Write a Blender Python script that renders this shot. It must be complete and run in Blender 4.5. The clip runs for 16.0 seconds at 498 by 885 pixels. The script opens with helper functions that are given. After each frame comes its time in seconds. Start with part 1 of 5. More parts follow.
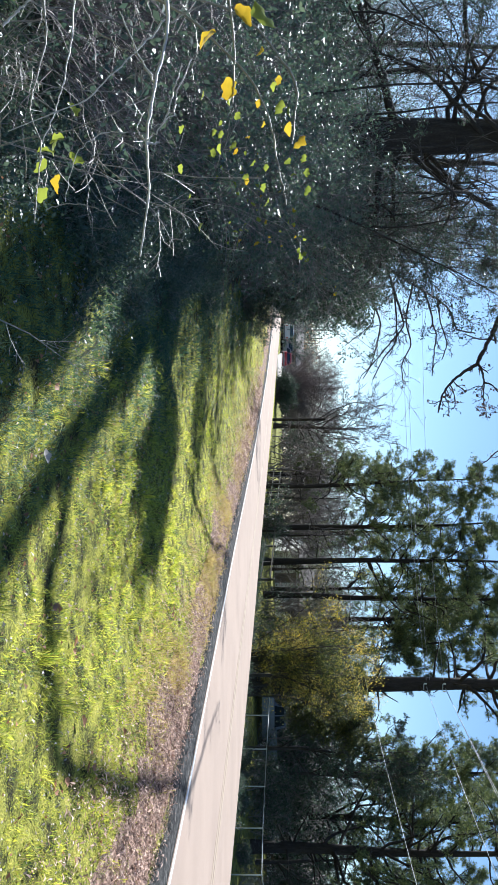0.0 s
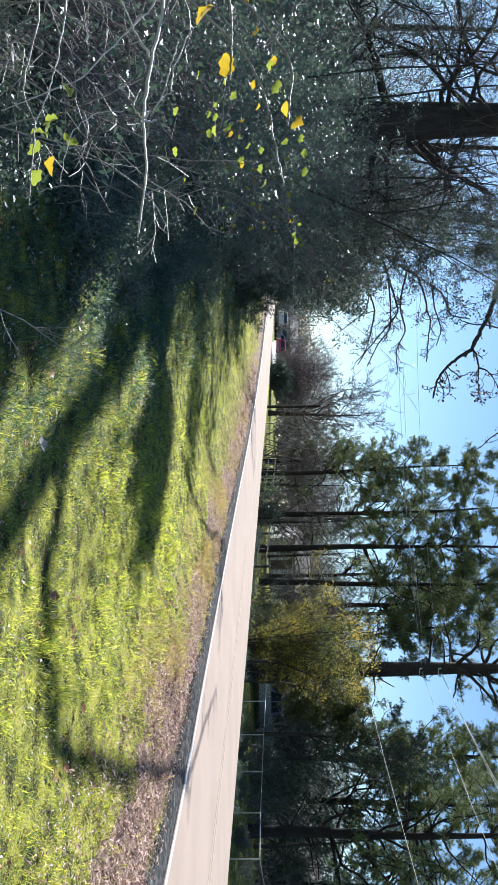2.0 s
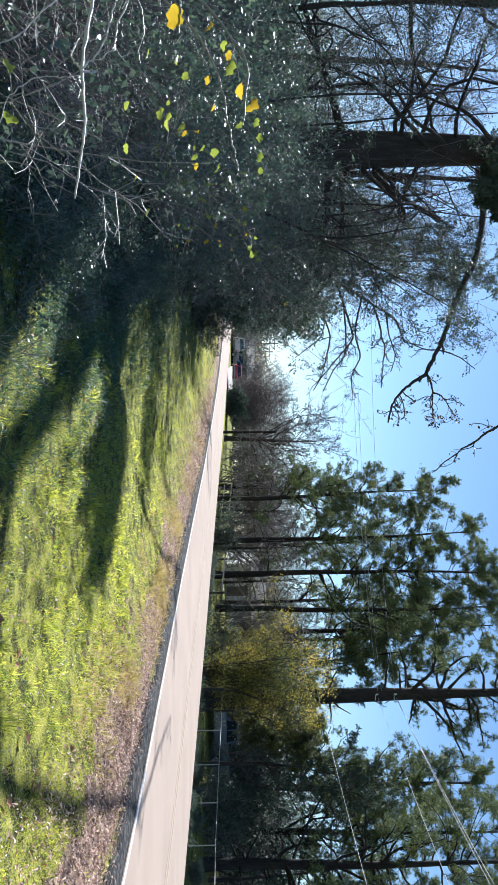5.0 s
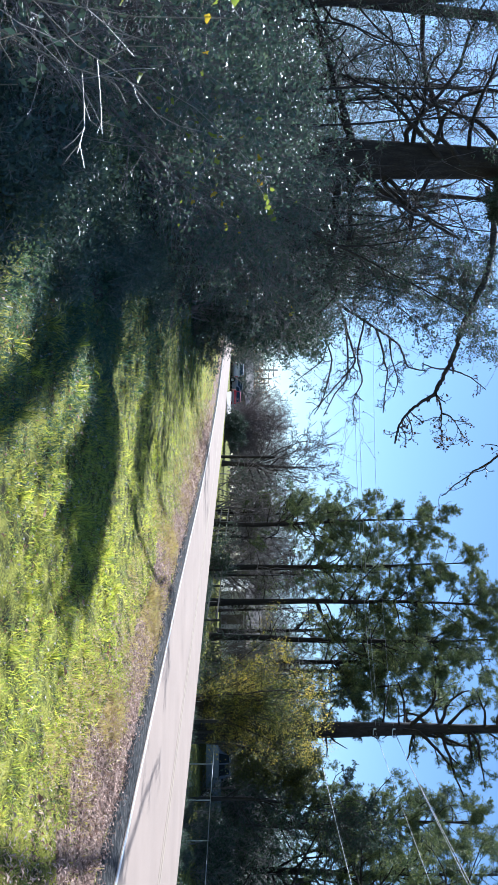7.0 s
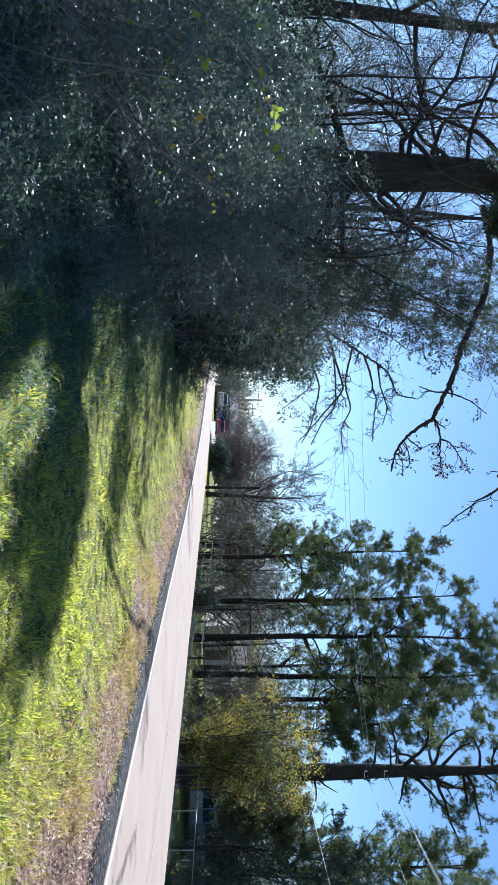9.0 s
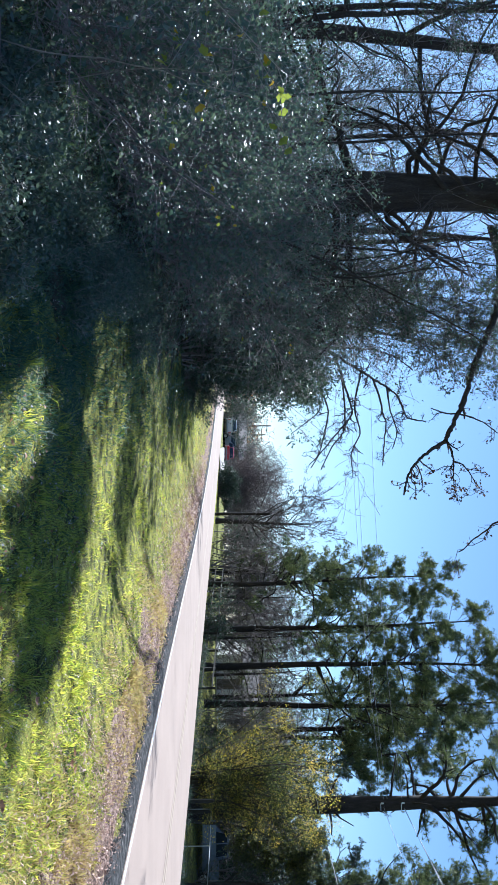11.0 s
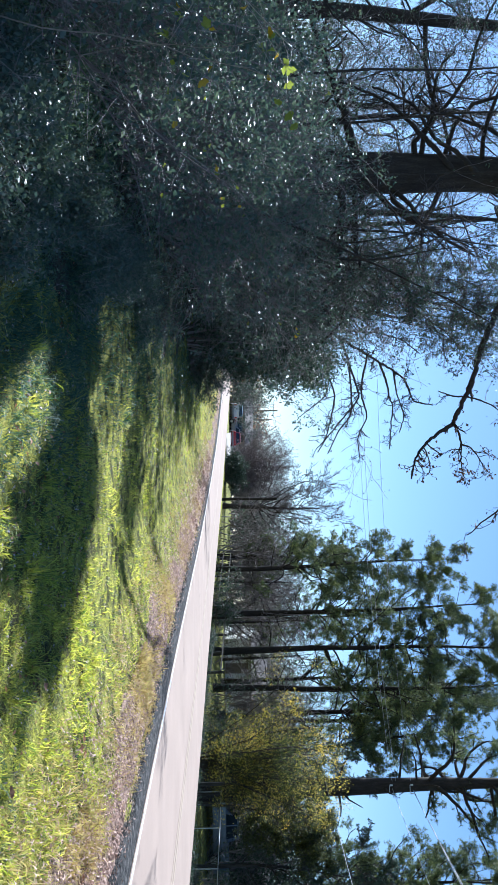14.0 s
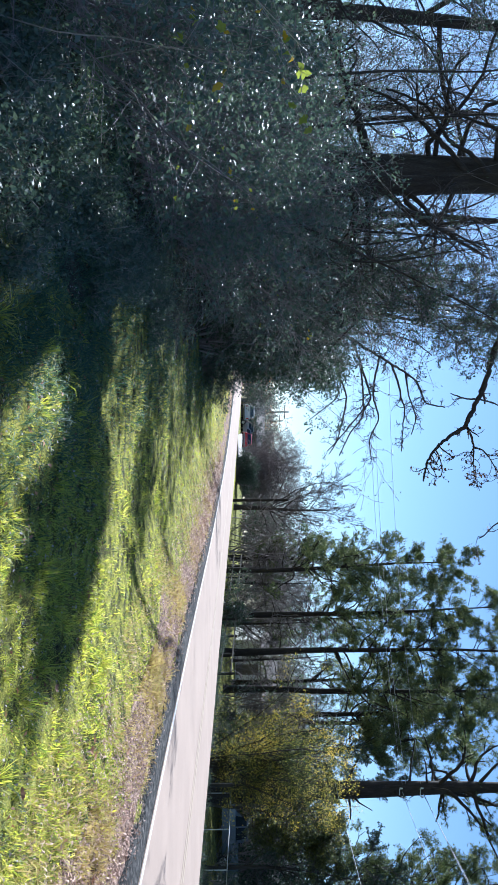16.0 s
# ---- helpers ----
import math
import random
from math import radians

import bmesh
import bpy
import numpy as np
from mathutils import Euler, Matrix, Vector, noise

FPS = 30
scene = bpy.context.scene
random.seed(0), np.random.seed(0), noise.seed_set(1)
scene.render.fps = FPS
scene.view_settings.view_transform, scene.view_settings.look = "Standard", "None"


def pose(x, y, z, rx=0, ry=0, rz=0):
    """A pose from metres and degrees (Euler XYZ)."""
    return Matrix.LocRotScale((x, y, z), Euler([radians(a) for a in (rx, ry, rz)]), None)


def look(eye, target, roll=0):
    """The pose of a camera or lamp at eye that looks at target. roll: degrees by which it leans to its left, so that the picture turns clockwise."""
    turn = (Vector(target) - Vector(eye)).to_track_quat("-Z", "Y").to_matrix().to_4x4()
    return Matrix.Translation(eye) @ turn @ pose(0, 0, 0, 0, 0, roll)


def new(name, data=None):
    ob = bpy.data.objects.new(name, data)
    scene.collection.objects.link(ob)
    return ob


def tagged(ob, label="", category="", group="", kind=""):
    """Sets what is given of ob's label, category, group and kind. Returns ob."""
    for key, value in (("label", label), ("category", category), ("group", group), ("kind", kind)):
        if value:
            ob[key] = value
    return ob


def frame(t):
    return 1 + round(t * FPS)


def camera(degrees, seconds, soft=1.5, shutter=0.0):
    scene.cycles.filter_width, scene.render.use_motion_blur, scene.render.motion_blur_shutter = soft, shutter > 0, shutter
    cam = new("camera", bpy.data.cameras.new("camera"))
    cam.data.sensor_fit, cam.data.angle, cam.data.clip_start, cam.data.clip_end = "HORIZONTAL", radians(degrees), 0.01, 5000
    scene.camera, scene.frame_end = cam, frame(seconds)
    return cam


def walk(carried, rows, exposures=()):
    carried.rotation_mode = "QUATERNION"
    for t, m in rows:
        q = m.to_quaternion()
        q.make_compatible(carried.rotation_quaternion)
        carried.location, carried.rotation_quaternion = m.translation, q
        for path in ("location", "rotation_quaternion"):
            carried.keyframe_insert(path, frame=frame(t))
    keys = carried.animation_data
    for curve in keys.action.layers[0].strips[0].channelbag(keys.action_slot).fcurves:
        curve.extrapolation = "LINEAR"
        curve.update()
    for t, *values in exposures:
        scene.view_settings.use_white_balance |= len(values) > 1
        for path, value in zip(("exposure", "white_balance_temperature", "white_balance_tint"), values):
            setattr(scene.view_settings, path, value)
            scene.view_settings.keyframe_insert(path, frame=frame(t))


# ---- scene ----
cam = camera(34.3, 16.0, soft=1.25)
PATH = [
    (0, (0.018, -0.093, 1.076), (0.017, 1.906, 0.994), 89.8),
    (0.5, (0.024, -0.109, 1.078), (0.025, 1.889, 1.0), 89.7),
    (1, (0.019, -0.099, 1.072), (0.021, 1.9, 0.998), 89.7),
    (1.5, (0.022, -0.098, 1.065), (0.029, 1.901, 0.994), 89.6),
    (2, (0.027, -0.078, 1.064), (0.057, 1.921, 0.995), 89.4),
    (2.5, (0.032, -0.099, 1.068), (0.09, 1.899, 1.007), 89.1),
    (3, (0.113, -0.113, 1.093), (0.185, 1.885, 1.048), 88.9),
    (3.5, (0.198, -0.127, 1.085), (0.256, 1.872, 1.064), 89.0),
    (4, (0.16, -0.096, 1.075), (0.181, 1.904, 1.083), 89.2),
    (4.5, (0.066, -0.054, 1.077), (0.053, 1.945, 1.105), 89.3),
    (6.8, (0.319, 0.956, 1.01), (0.23, 2.953, 1.06), 90.6),
    (7, (0.31, 1.064, 1.006), (0.207, 3.061, 1.053), 90.6),
    (7.5, (0.303, 1.337, 0.997), (0.18, 3.333, 1.047), 90.8),
    (8, (0.346, 1.745, 0.999), (0.209, 3.739, 1.063), 90.7),
    (8.5, (0.29, 2.126, 1.012), (0.137, 4.118, 1.09), 90.5),
    (9, (0.314, 2.466, 0.968), (0.134, 4.456, 1.054), 90.6),
    (9.5, (0.362, 2.754, 0.967), (0.152, 4.741, 1.048), 90.6),
    (10, (0.318, 2.807, 0.975), (0.08, 4.791, 1.048), 90.6),
    (12.5, (0.31, 2.852, 0.988), (0.081, 4.838, 1.043), 89.2),
    (13, (0.311, 2.856, 0.986), (0.091, 4.843, 1.042), 89.3),
    (13.5, (0.312, 2.848, 0.991), (0.099, 4.836, 1.042), 89.3),
    (14, (0.314, 2.879, 0.983), (0.106, 4.867, 1.03), 89.4),
    (14.5, (0.305, 2.893, 0.979), (0.099, 4.881, 1.019), 89.5),
    (15, (0.314, 2.909, 0.979), (0.104, 4.897, 1.01), 89.5),
    (15.5, (0.299, 2.9, 0.983), (0.087, 4.889, 1.006), 89.6),
    (16, (0.3, 2.885, 0.978), (0.089, 4.874, 0.997), 89.7),
]
walk(cam, [(t, look(eye, target, roll)) for t, eye, target, roll in PATH], exposures=[(0, 1.44, 5470, 7), (4.7, 1.41, 5430, 7), (6.8, 1.4, 5070, 8), (16, 1.42, 5070, 8)])

# ---- daylight ----
SUN_AZ, SUN_EL = -28.0, 37.0            # degrees clockwise from the +y axis, and above the horizon
sun_way = Vector((math.sin(radians(SUN_AZ)) * math.cos(radians(SUN_EL)), math.cos(radians(SUN_AZ)) * math.cos(radians(SUN_EL)), math.sin(radians(SUN_EL))))
world = bpy.data.worlds.new("world")
scene.world = world
world.use_nodes = True
wn = world.node_tree.nodes
sky = wn.new("ShaderNodeTexSky")
sky.sky_type, sky.sun_disc = "NISHITA", False
sky.sun_elevation, sky.sun_rotation = radians(SUN_EL), radians(SUN_AZ)
sky.air_density, sky.dust_density, sky.ozone_density = 1.0, 0.12, 1.3
wn["Background"].inputs["Strength"].default_value = 0.048
world.node_tree.links.new(sky.outputs["Color"], wn["Background"].inputs["Color"])
sun = new("sun", bpy.data.lights.new("sun", "SUN"))
sun.data.energy, sun.data.angle, sun.data.color = 5.0, radians(0.55), (1.0, 0.93, 0.82)
sun.matrix_world = look(sun_way * 60, (0, 0, 0))

# ---- materials ----
def material(name):
    m = bpy.data.materials.new(name)
    m.use_nodes = True
    return m, m.node_tree.nodes, m.node_tree.links, m.node_tree.nodes["Principled BSDF"]


def ramp(nodes, stops):
    r = nodes.new("ShaderNodeValToRGB")
    while len(r.color_ramp.elements) < len(stops):
        r.color_ramp.elements.new(0.5)
    for e, (p, c) in zip(r.color_ramp.elements, stops):
        e.position, e.color = p, (*c, 1)
    return r


def surface(name, stops, scale=4.0, fine=40.0, rough=0.85, bump=0.3, metal=0.0, stretch=(1, 1, 1), spec=0.3):
    """A solid surface: colour from two scales of noise, relief from the finer one."""
    m, n, l, b = material(name)
    tc, mp = n.new("ShaderNodeTexCoord"), n.new("ShaderNodeMapping")
    mp.inputs["Scale"].default_value = stretch
    l.new(tc.outputs["Object"], mp.inputs["Vector"])
    a, f = n.new("ShaderNodeTexNoise"), n.new("ShaderNodeTexNoise")
    a.inputs["Scale"].default_value, a.inputs["Detail"].default_value = scale, 5
    f.inputs["Scale"].default_value, f.inputs["Detail"].default_value = fine, 4
    mix = n.new("ShaderNodeMix")
    mix.inputs[0].default_value = 0.45
    for t in (a, f):
        l.new(mp.outputs["Vector"], t.inputs["Vector"])
    l.new(a.outputs["Fac"], mix.inputs[2])
    l.new(f.outputs["Fac"], mix.inputs[3])
    r = ramp(n, stops)
    l.new(mix.outputs[0], r.inputs["Fac"])
    l.new(r.outputs["Color"], b.inputs["Base Color"])
    bp = n.new("ShaderNodeBump")
    bp.inputs["Strength"].default_value, bp.inputs["Distance"].default_value = bump, 0.02
    l.new(f.outputs["Fac"], bp.inputs["Height"])
    l.new(bp.outputs["Normal"], b.inputs["Normal"])
    b.inputs["Roughness"].default_value, b.inputs["Metallic"].default_value = rough, metal
    b.inputs["Specular IOR Level"].default_value = spec
    return m


def leafy(name, stops, through_light=0.4, rough=0.45, spec=0.4, patch=0.6, patchy=0.5, upper=None):
    """Leaves or blades: a colour for each one and for each patch, light shining through; upper is the cooler colour of the reflecting side and its share."""
    m, n, l, b = material(name)
    g, tc, noi = n.new("ShaderNodeNewGeometry"), n.new("ShaderNodeTexCoord"), n.new("ShaderNodeTexNoise")
    noi.inputs["Scale"].default_value, noi.inputs["Detail"].default_value = patch, 3
    l.new(tc.outputs["Object"], noi.inputs["Vector"])
    mix = n.new("ShaderNodeMix")
    mix.inputs[0].default_value = patchy
    l.new(g.outputs["Random Per Island"], mix.inputs[2])
    l.new(noi.outputs["Fac"], mix.inputs[3])
    r = ramp(n, stops)
    l.new(mix.outputs[0], r.inputs["Fac"])
    if upper:
        side = n.new("ShaderNodeMix")
        side.data_type = "RGBA"
        side.inputs[0].default_value, side.inputs[7].default_value = upper[1], (*upper[0], 1)
        l.new(r.outputs["Color"], side.inputs[6])
        l.new(side.outputs[2], b.inputs["Base Color"])
    else:
        l.new(r.outputs["Color"], b.inputs["Base Color"])
    b.inputs["Roughness"].default_value, b.inputs["Specular IOR Level"].default_value = rough, spec
    tr, ms, out = n.new("ShaderNodeBsdfTranslucent"), n.new("ShaderNodeMixShader"), n["Material Output"]
    l.new(r.outputs["Color"], tr.inputs["Color"])
    ms.inputs["Fac"].default_value = through_light
    l.new(b.outputs["BSDF"], ms.inputs[1])
    l.new(tr.outputs["BSDF"], ms.inputs[2])
    l.new(ms.outputs["Shader"], out.inputs["Surface"])
    return m


def plain(name, colour, rough=0.5, metal=0.0, spec=0.5):
    m, n, l, b = material(name)
    b.inputs["Roughness"].default_value, b.inputs["Metallic"].default_value = rough, metal
    b.inputs["Specular IOR Level"].default_value = spec
    tc, noi = n.new("ShaderNodeTexCoord"), n.new("ShaderNodeTexNoise")
    noi.inputs["Scale"].default_value = 7
    l.new(tc.outputs["Object"], noi.inputs["Vector"])
    r = ramp(n, [(0.3, tuple(c * 0.85 for c in colour)), (0.7, colour)])
    l.new(noi.outputs["Fac"], r.inputs["Fac"])
    l.new(r.outputs["Color"], b.inputs["Base Color"])
    return m


SOIL = surface("soil_and_thatch", [(0.40, (0.028, 0.026, 0.014)), (0.48, (0.125, 0.125, 0.03)), (0.55, (0.27, 0.265, 0.045)), (0.66, (0.40, 0.34, 0.09))], 5, 70, 1.0, 1.0, spec=0.1)
ASPHALT = surface("old_pale_asphalt", [(0.3, (0.275, 0.208, 0.166)), (0.55, (0.335, 0.254, 0.202)), (0.75, (0.385, 0.294, 0.236))], 0.7, 90, 0.9, 0.15, spec=0.2)
SHOULDER = surface("broken_asphalt_and_grit", [(0.38, (0.018, 0.018, 0.018)), (0.5, (0.06, 0.057, 0.055)), (0.62, (0.17, 0.16, 0.15)), (0.7, (0.34, 0.31, 0.29))], 14, 110, 1.0, 1.0, spec=0.1)
CONCRETE = surface("pale_concrete", [(0.3, (0.26, 0.23, 0.2)), (0.7, (0.36, 0.32, 0.28))], 1.2, 30, 0.9, 0.2)
WHITE_PAINT = surface("worn_white_road_paint", [(0.34, (0.42, 0.38, 0.35)), (0.5, (0.66, 0.63, 0.6)), (0.6, (0.78, 0.76, 0.73))], 3, 50, 0.7, 0.1)
YELLOW_PAINT = surface("worn_yellow_road_paint", [(0.35, (0.34, 0.265, 0.20)), (0.6, (0.40, 0.31, 0.215)), (0.8, (0.46, 0.37, 0.24))], 3, 50, 0.7, 0.1)
BARK = surface("dark_grey_bark", [(0.3, (0.024, 0.021, 0.02)), (0.55, (0.055, 0.047, 0.042)), (0.75, (0.11, 0.096, 0.087))], 3, 22, 0.95, 1.0, stretch=(3, 3, 0.6))
PINE_BARK = surface("pine_bark", [(0.3, (0.014, 0.012, 0.011)), (0.55, (0.034, 0.028, 0.025)), (0.75, (0.07, 0.058, 0.052))], 3, 18, 0.95, 1.0, stretch=(3, 3, 0.8))
TWIG = surface("brown_grey_twigs", [(0.3, (0.12, 0.10, 0.10)), (0.7, (0.27, 0.23, 0.225))], 6, 40, 0.8, 0.3)
BRANCH = surface("dark_grey_branches", [(0.3, (0.055, 0.047, 0.045)), (0.7, (0.14, 0.12, 0.115))], 6, 40, 0.85, 0.3)
CANE = surface("pale_grey_canes", [(0.3, (0.18, 0.155, 0.135)), (0.7, (0.36, 0.32, 0.285))], 9, 60, 0.5, 0.3, spec=0.5)
WHITE_TWIG = surface("silvery_bare_twig", [(0.3, (0.34, 0.31, 0.29)), (0.7, (0.58, 0.54, 0.52))], 14, 90, 0.4, 0.3, spec=0.6)
GRASS = leafy("winter_grass", [(0.2, (0.03, 0.07, 0.02)), (0.32, (0.20, 0.30, 0.035)), (0.44, (0.58, 0.62, 0.05)), (0.66, (0.86, 0.80, 0.08)), (0.84, (0.74, 0.62, 0.2)), (0.96, (0.8, 0.72, 0.5))], 0.58, 0.5, 0.32, 5.0, upper=((0.075, 0.13, 0.125), 0.66))
# darker, bluer copy of the winter grass: thicket shade put into the colour
SHADE_GRASS = leafy("shade_tinted_grass", [(0.2, (0.03, 0.07, 0.045)), (0.5, (0.08, 0.15, 0.08)), (0.72, (0.22, 0.30, 0.10)), (0.9, (0.45, 0.48, 0.2))], 0.45, 0.5, 0.25, 3.0, upper=((0.06, 0.12, 0.11), 0.4))
STRAW = leafy("dry_straw_grass", [(0.22, (0.34, 0.24, 0.09)), (0.5, (0.58, 0.43, 0.17)), (0.8, (0.55, 0.50, 0.14))], 0.45, 0.6, 0.3, 2.0)
LITTER = leafy("fallen_brown_leaves", [(0.2, (0.12, 0.07, 0.05)), (0.4, (0.36, 0.23, 0.17)), (0.62, (0.58, 0.40, 0.32)), (0.9, (0.70, 0.54, 0.46))], 0.15, 0.75, 0.2, 1.5)
EVERGREEN = leafy("glossy_evergreen_leaves", [(0.2, (0.035, 0.055, 0.04)), (0.5, (0.06, 0.09, 0.062)), (0.75, (0.10, 0.135, 0.085)), (0.95, (0.19, 0.21, 0.10))], 0.3, 0.55, 0.22, 0.5)
PRIVET = leafy("privet_leaves", [(0.2, (0.05, 0.085, 0.06)), (0.5, (0.09, 0.13, 0.085)), (0.75, (0.15, 0.19, 0.11)), (0.95, (0.26, 0.28, 0.12))], 0.35, 0.42, 0.45, 0.5, upper=((0.08, 0.125, 0.12), 0.45))
NEEDLES = leafy("pine_needles", [(0.2, (0.04, 0.065, 0.034)), (0.5, (0.09, 0.125, 0.048)), (0.8, (0.28, 0.29, 0.085))], 0.3, 0.5, 0.35, 0.4)
YELLOW_LEAF = leafy("yellowing_leaves", [(0.40, (0.05, 0.07, 0.025)), (0.48, (0.17, 0.18, 0.035)), (0.55, (0.42, 0.35, 0.05)), (0.66, (0.70, 0.50, 0.07))], 0.55, 0.5, 0.35, 0.31, 0.7)
OLIVE_LEAF = leafy("dull_olive_leaves", [(0.3, (0.045, 0.06, 0.03)), (0.55, (0.085, 0.10, 0.045)), (0.7, (0.16, 0.165, 0.05)), (0.85, (0.34, 0.29, 0.06))], 0.45, 0.5, 0.3, 0.5)
GOLD_LEAF = leafy("golden_leaf", [(0.3, (0.26, 0.14, 0.012)), (0.5, (0.46, 0.30, 0.018)), (0.7, (0.60, 0.45, 0.035))], 0.45, 0.45, 0.4, 18)
LIME_LEAF = leafy("lime_green_leaf", [(0.3, (0.12, 0.18, 0.03)), (0.7, (0.34, 0.36, 0.05))], 0.55, 0.4, 0.4, 3)
RUST_LEAF = leafy("rust_orange_leaves", [(0.3, (0.20, 0.07, 0.03)), (0.7, (0.42, 0.19, 0.06))], 0.4, 0.6, 0.3, 0.5)
DARK_LEAF = leafy("small_dark_leaves", [(0.3, (0.03, 0.02, 0.015)), (0.7, (0.09, 0.05, 0.03))], 0.3, 0.6, 0.3, 2)
GALVANISED = plain("galvanised_steel", (0.5, 0.51, 0.52), 0.45, 0.8)
OLD_WOOD = surface("weathered_grey_wood", [(0.3, (0.10, 0.085, 0.07)), (0.7, (0.24, 0.205, 0.17))], 4, 30, 0.9, 0.5, stretch=(2, 2, 0.5))
WIRE = plain("grey_cable", (0.30, 0.30, 0.31), 0.5)
ZINC = plain("dull_zinc_wire", (0.11, 0.115, 0.12), 0.6, 0.3)
PORCELAIN = plain("pale_porcelain", (0.6, 0.6, 0.58), 0.3)
WHITE_SIDING = surface("white_siding", [(0.3, (0.66, 0.66, 0.66)), (0.7, (0.80, 0.80, 0.80))], 1, 20, 0.7, 0.1)
BRICK_TAN = surface("tan_siding", [(0.3, (0.33, 0.25, 0.17)), (0.7, (0.46, 0.36, 0.26))], 1, 20, 0.8, 0.2)
ROOFING = surface("grey_brown_shingles", [(0.3, (0.13, 0.11, 0.10)), (0.7, (0.24, 0.21, 0.19))], 3, 30, 0.9, 0.4)
GLASS = plain("dark_vehicle_glass", (0.02, 0.028, 0.035), 0.06, 0.0, 0.6)
TAN_PAINT = plain("champagne_car_paint", (0.52, 0.45, 0.36), 0.25, 0.3)
BLUE_PAINT = plain("pale_blue_car_paint", (0.16, 0.20, 0.26), 0.25, 0.3)
RED_PAINT = plain("red_car_paint", (0.5, 0.03, 0.04), 0.3)
MAROON_PAINT = plain("maroon_car_paint", (0.11, 0.02, 0.025), 0.3)
GREY_PAINT = plain("grey_car_paint", (0.25, 0.26, 0.28), 0.3, 0.3)
RUBBER = plain("tyre_rubber", (0.02, 0.02, 0.02), 0.85)
RIM = plain("alloy_rim", (0.5, 0.5, 0.5), 0.3, 0.9)
LAMP_RED = plain("red_tail_lens", (0.45, 0.02, 0.02), 0.2)
LAMP_CLEAR = plain("clear_head_lens", (0.7, 0.7, 0.7), 0.15)

# ---- mesh helpers ----
def mesh(name, verts, faces, mat, parent=None, label="", smooth=False):
    verts, faces = np.asarray(verts, dtype=np.float32), np.asarray(faces, dtype=np.int32)
    me, k = bpy.data.meshes.new(name), faces.shape[1]
    me.vertices.add(len(verts))
    me.vertices.foreach_set("co", verts.ravel())
    me.loops.add(faces.size)
    me.loops.foreach_set("vertex_index", faces.ravel())
    me.polygons.add(len(faces))
    me.polygons.foreach_set("loop_start", np.arange(0, faces.size, k, dtype=np.int32))
    me.update(calc_edges=True)
    me.validate()
    if smooth:
        me.polygons.foreach_set("use_smooth", np.ones(len(faces), dtype=bool))
    me.materials.append(mat)
    ob = new(name, me)
    if parent:
        ob.parent = parent
    return tagged(ob, label)


def part(name, bm, mat, parent=None, label=""):
    bmesh.ops.recalc_face_normals(bm, faces=bm.faces)
    me = bpy.data.meshes.new(name)
    bm.to_mesh(me)
    bm.free()
    me.materials.append(mat)
    ob = new(name, me)
    if parent:
        ob.parent = parent
    return tagged(ob, label)


def thing(name, label, category, place=(0, 0, 0), turn=0.0, group="", kind=""):
    ob = new(name)
    ob.empty_display_size = 0.1
    ob.matrix_world = pose(*place, 0, 0, turn)
    return tagged(ob, label, category, group, kind)


def box(bm, centre, size, bevel=0.0, turn=0.0):
    made = bmesh.ops.create_cube(bm, size=1.0, matrix=Matrix.Translation(centre) @ Matrix.Rotation(radians(turn), 4, "Z") @ Matrix.Diagonal((*size, 1)))
    if bevel:
        edges = {e for v in made["verts"] for e in v.link_edges}
        bmesh.ops.bevel(bm, geom=list(edges), offset=bevel, segments=2, affect="EDGES", profile=0.6)
    return bm


def cyl(bm, a, b, r, r2=None, sides=12):
    a, b = Vector(a), Vector(b)
    m = Matrix.Translation((a + b) / 2) @ (b - a).to_track_quat("Z", "Y").to_matrix().to_4x4()
    bmesh.ops.create_cone(bm, cap_ends=True, segments=sides, radius1=r, radius2=r if r2 is None else r2, depth=(b - a).length, matrix=m)
    return bm


def unit(v):
    return v / np.maximum(np.linalg.norm(v, axis=-1, keepdims=True), 1e-9)


def tubes(P, R, sides):
    """Tapered tubes along the lines P (count, points, 3) with the radii R (count, points)."""
    B, n = R.shape
    T = unit(np.gradient(P, axis=1))
    mean = unit(T.mean(axis=1))
    ref = np.where(np.abs(mean[:, 2:3]) > 0.8, np.array([[1.0, 0, 0]]), np.array([[0, 0, 1.0]]))[:, None, :]
    U = unit(np.cross(T, np.broadcast_to(ref, T.shape)))
    W = np.cross(T, U)
    ang = np.arange(sides) * 2 * np.pi / sides
    ring = U[:, :, None, :] * np.cos(ang)[None, None, :, None] + W[:, :, None, :] * np.sin(ang)[None, None, :, None]
    V = (P[:, :, None, :] + ring * R[:, :, None, None]).reshape(-1, 3)
    b, i, k = np.meshgrid(np.arange(B), np.arange(n - 1), np.arange(sides), indexing="ij")
    k2 = (k + 1) % sides
    at = lambda ii, kk: (b * n + ii) * sides + kk
    F = np.stack([at(i, k), at(i, k2), at(i + 1, k2), at(i + 1, k)], axis=-1).reshape(-1, 4)
    return V, F


def joined(pieces):
    verts, faces, at = [], [], 0
    for v, f in pieces:
        verts.append(v)
        faces.append(f + at)
        at += len(v)
    return np.concatenate(verts), np.concatenate(faces)


def grow(rng, S, D, L, R, n, wander, up, tip=0.35):
    p, d, pts = S.copy(), unit(D), [S.copy()]
    for i in range(n - 1):
        d = unit(d + wander * rng.normal(size=d.shape) + np.array([0, 0, up]))
        p = p + d * (L / (n - 1))[:, None]
        pts.append(p.copy())
    return np.stack(pts, axis=1), R[:, None] * np.linspace(1, tip, n)[None, :]


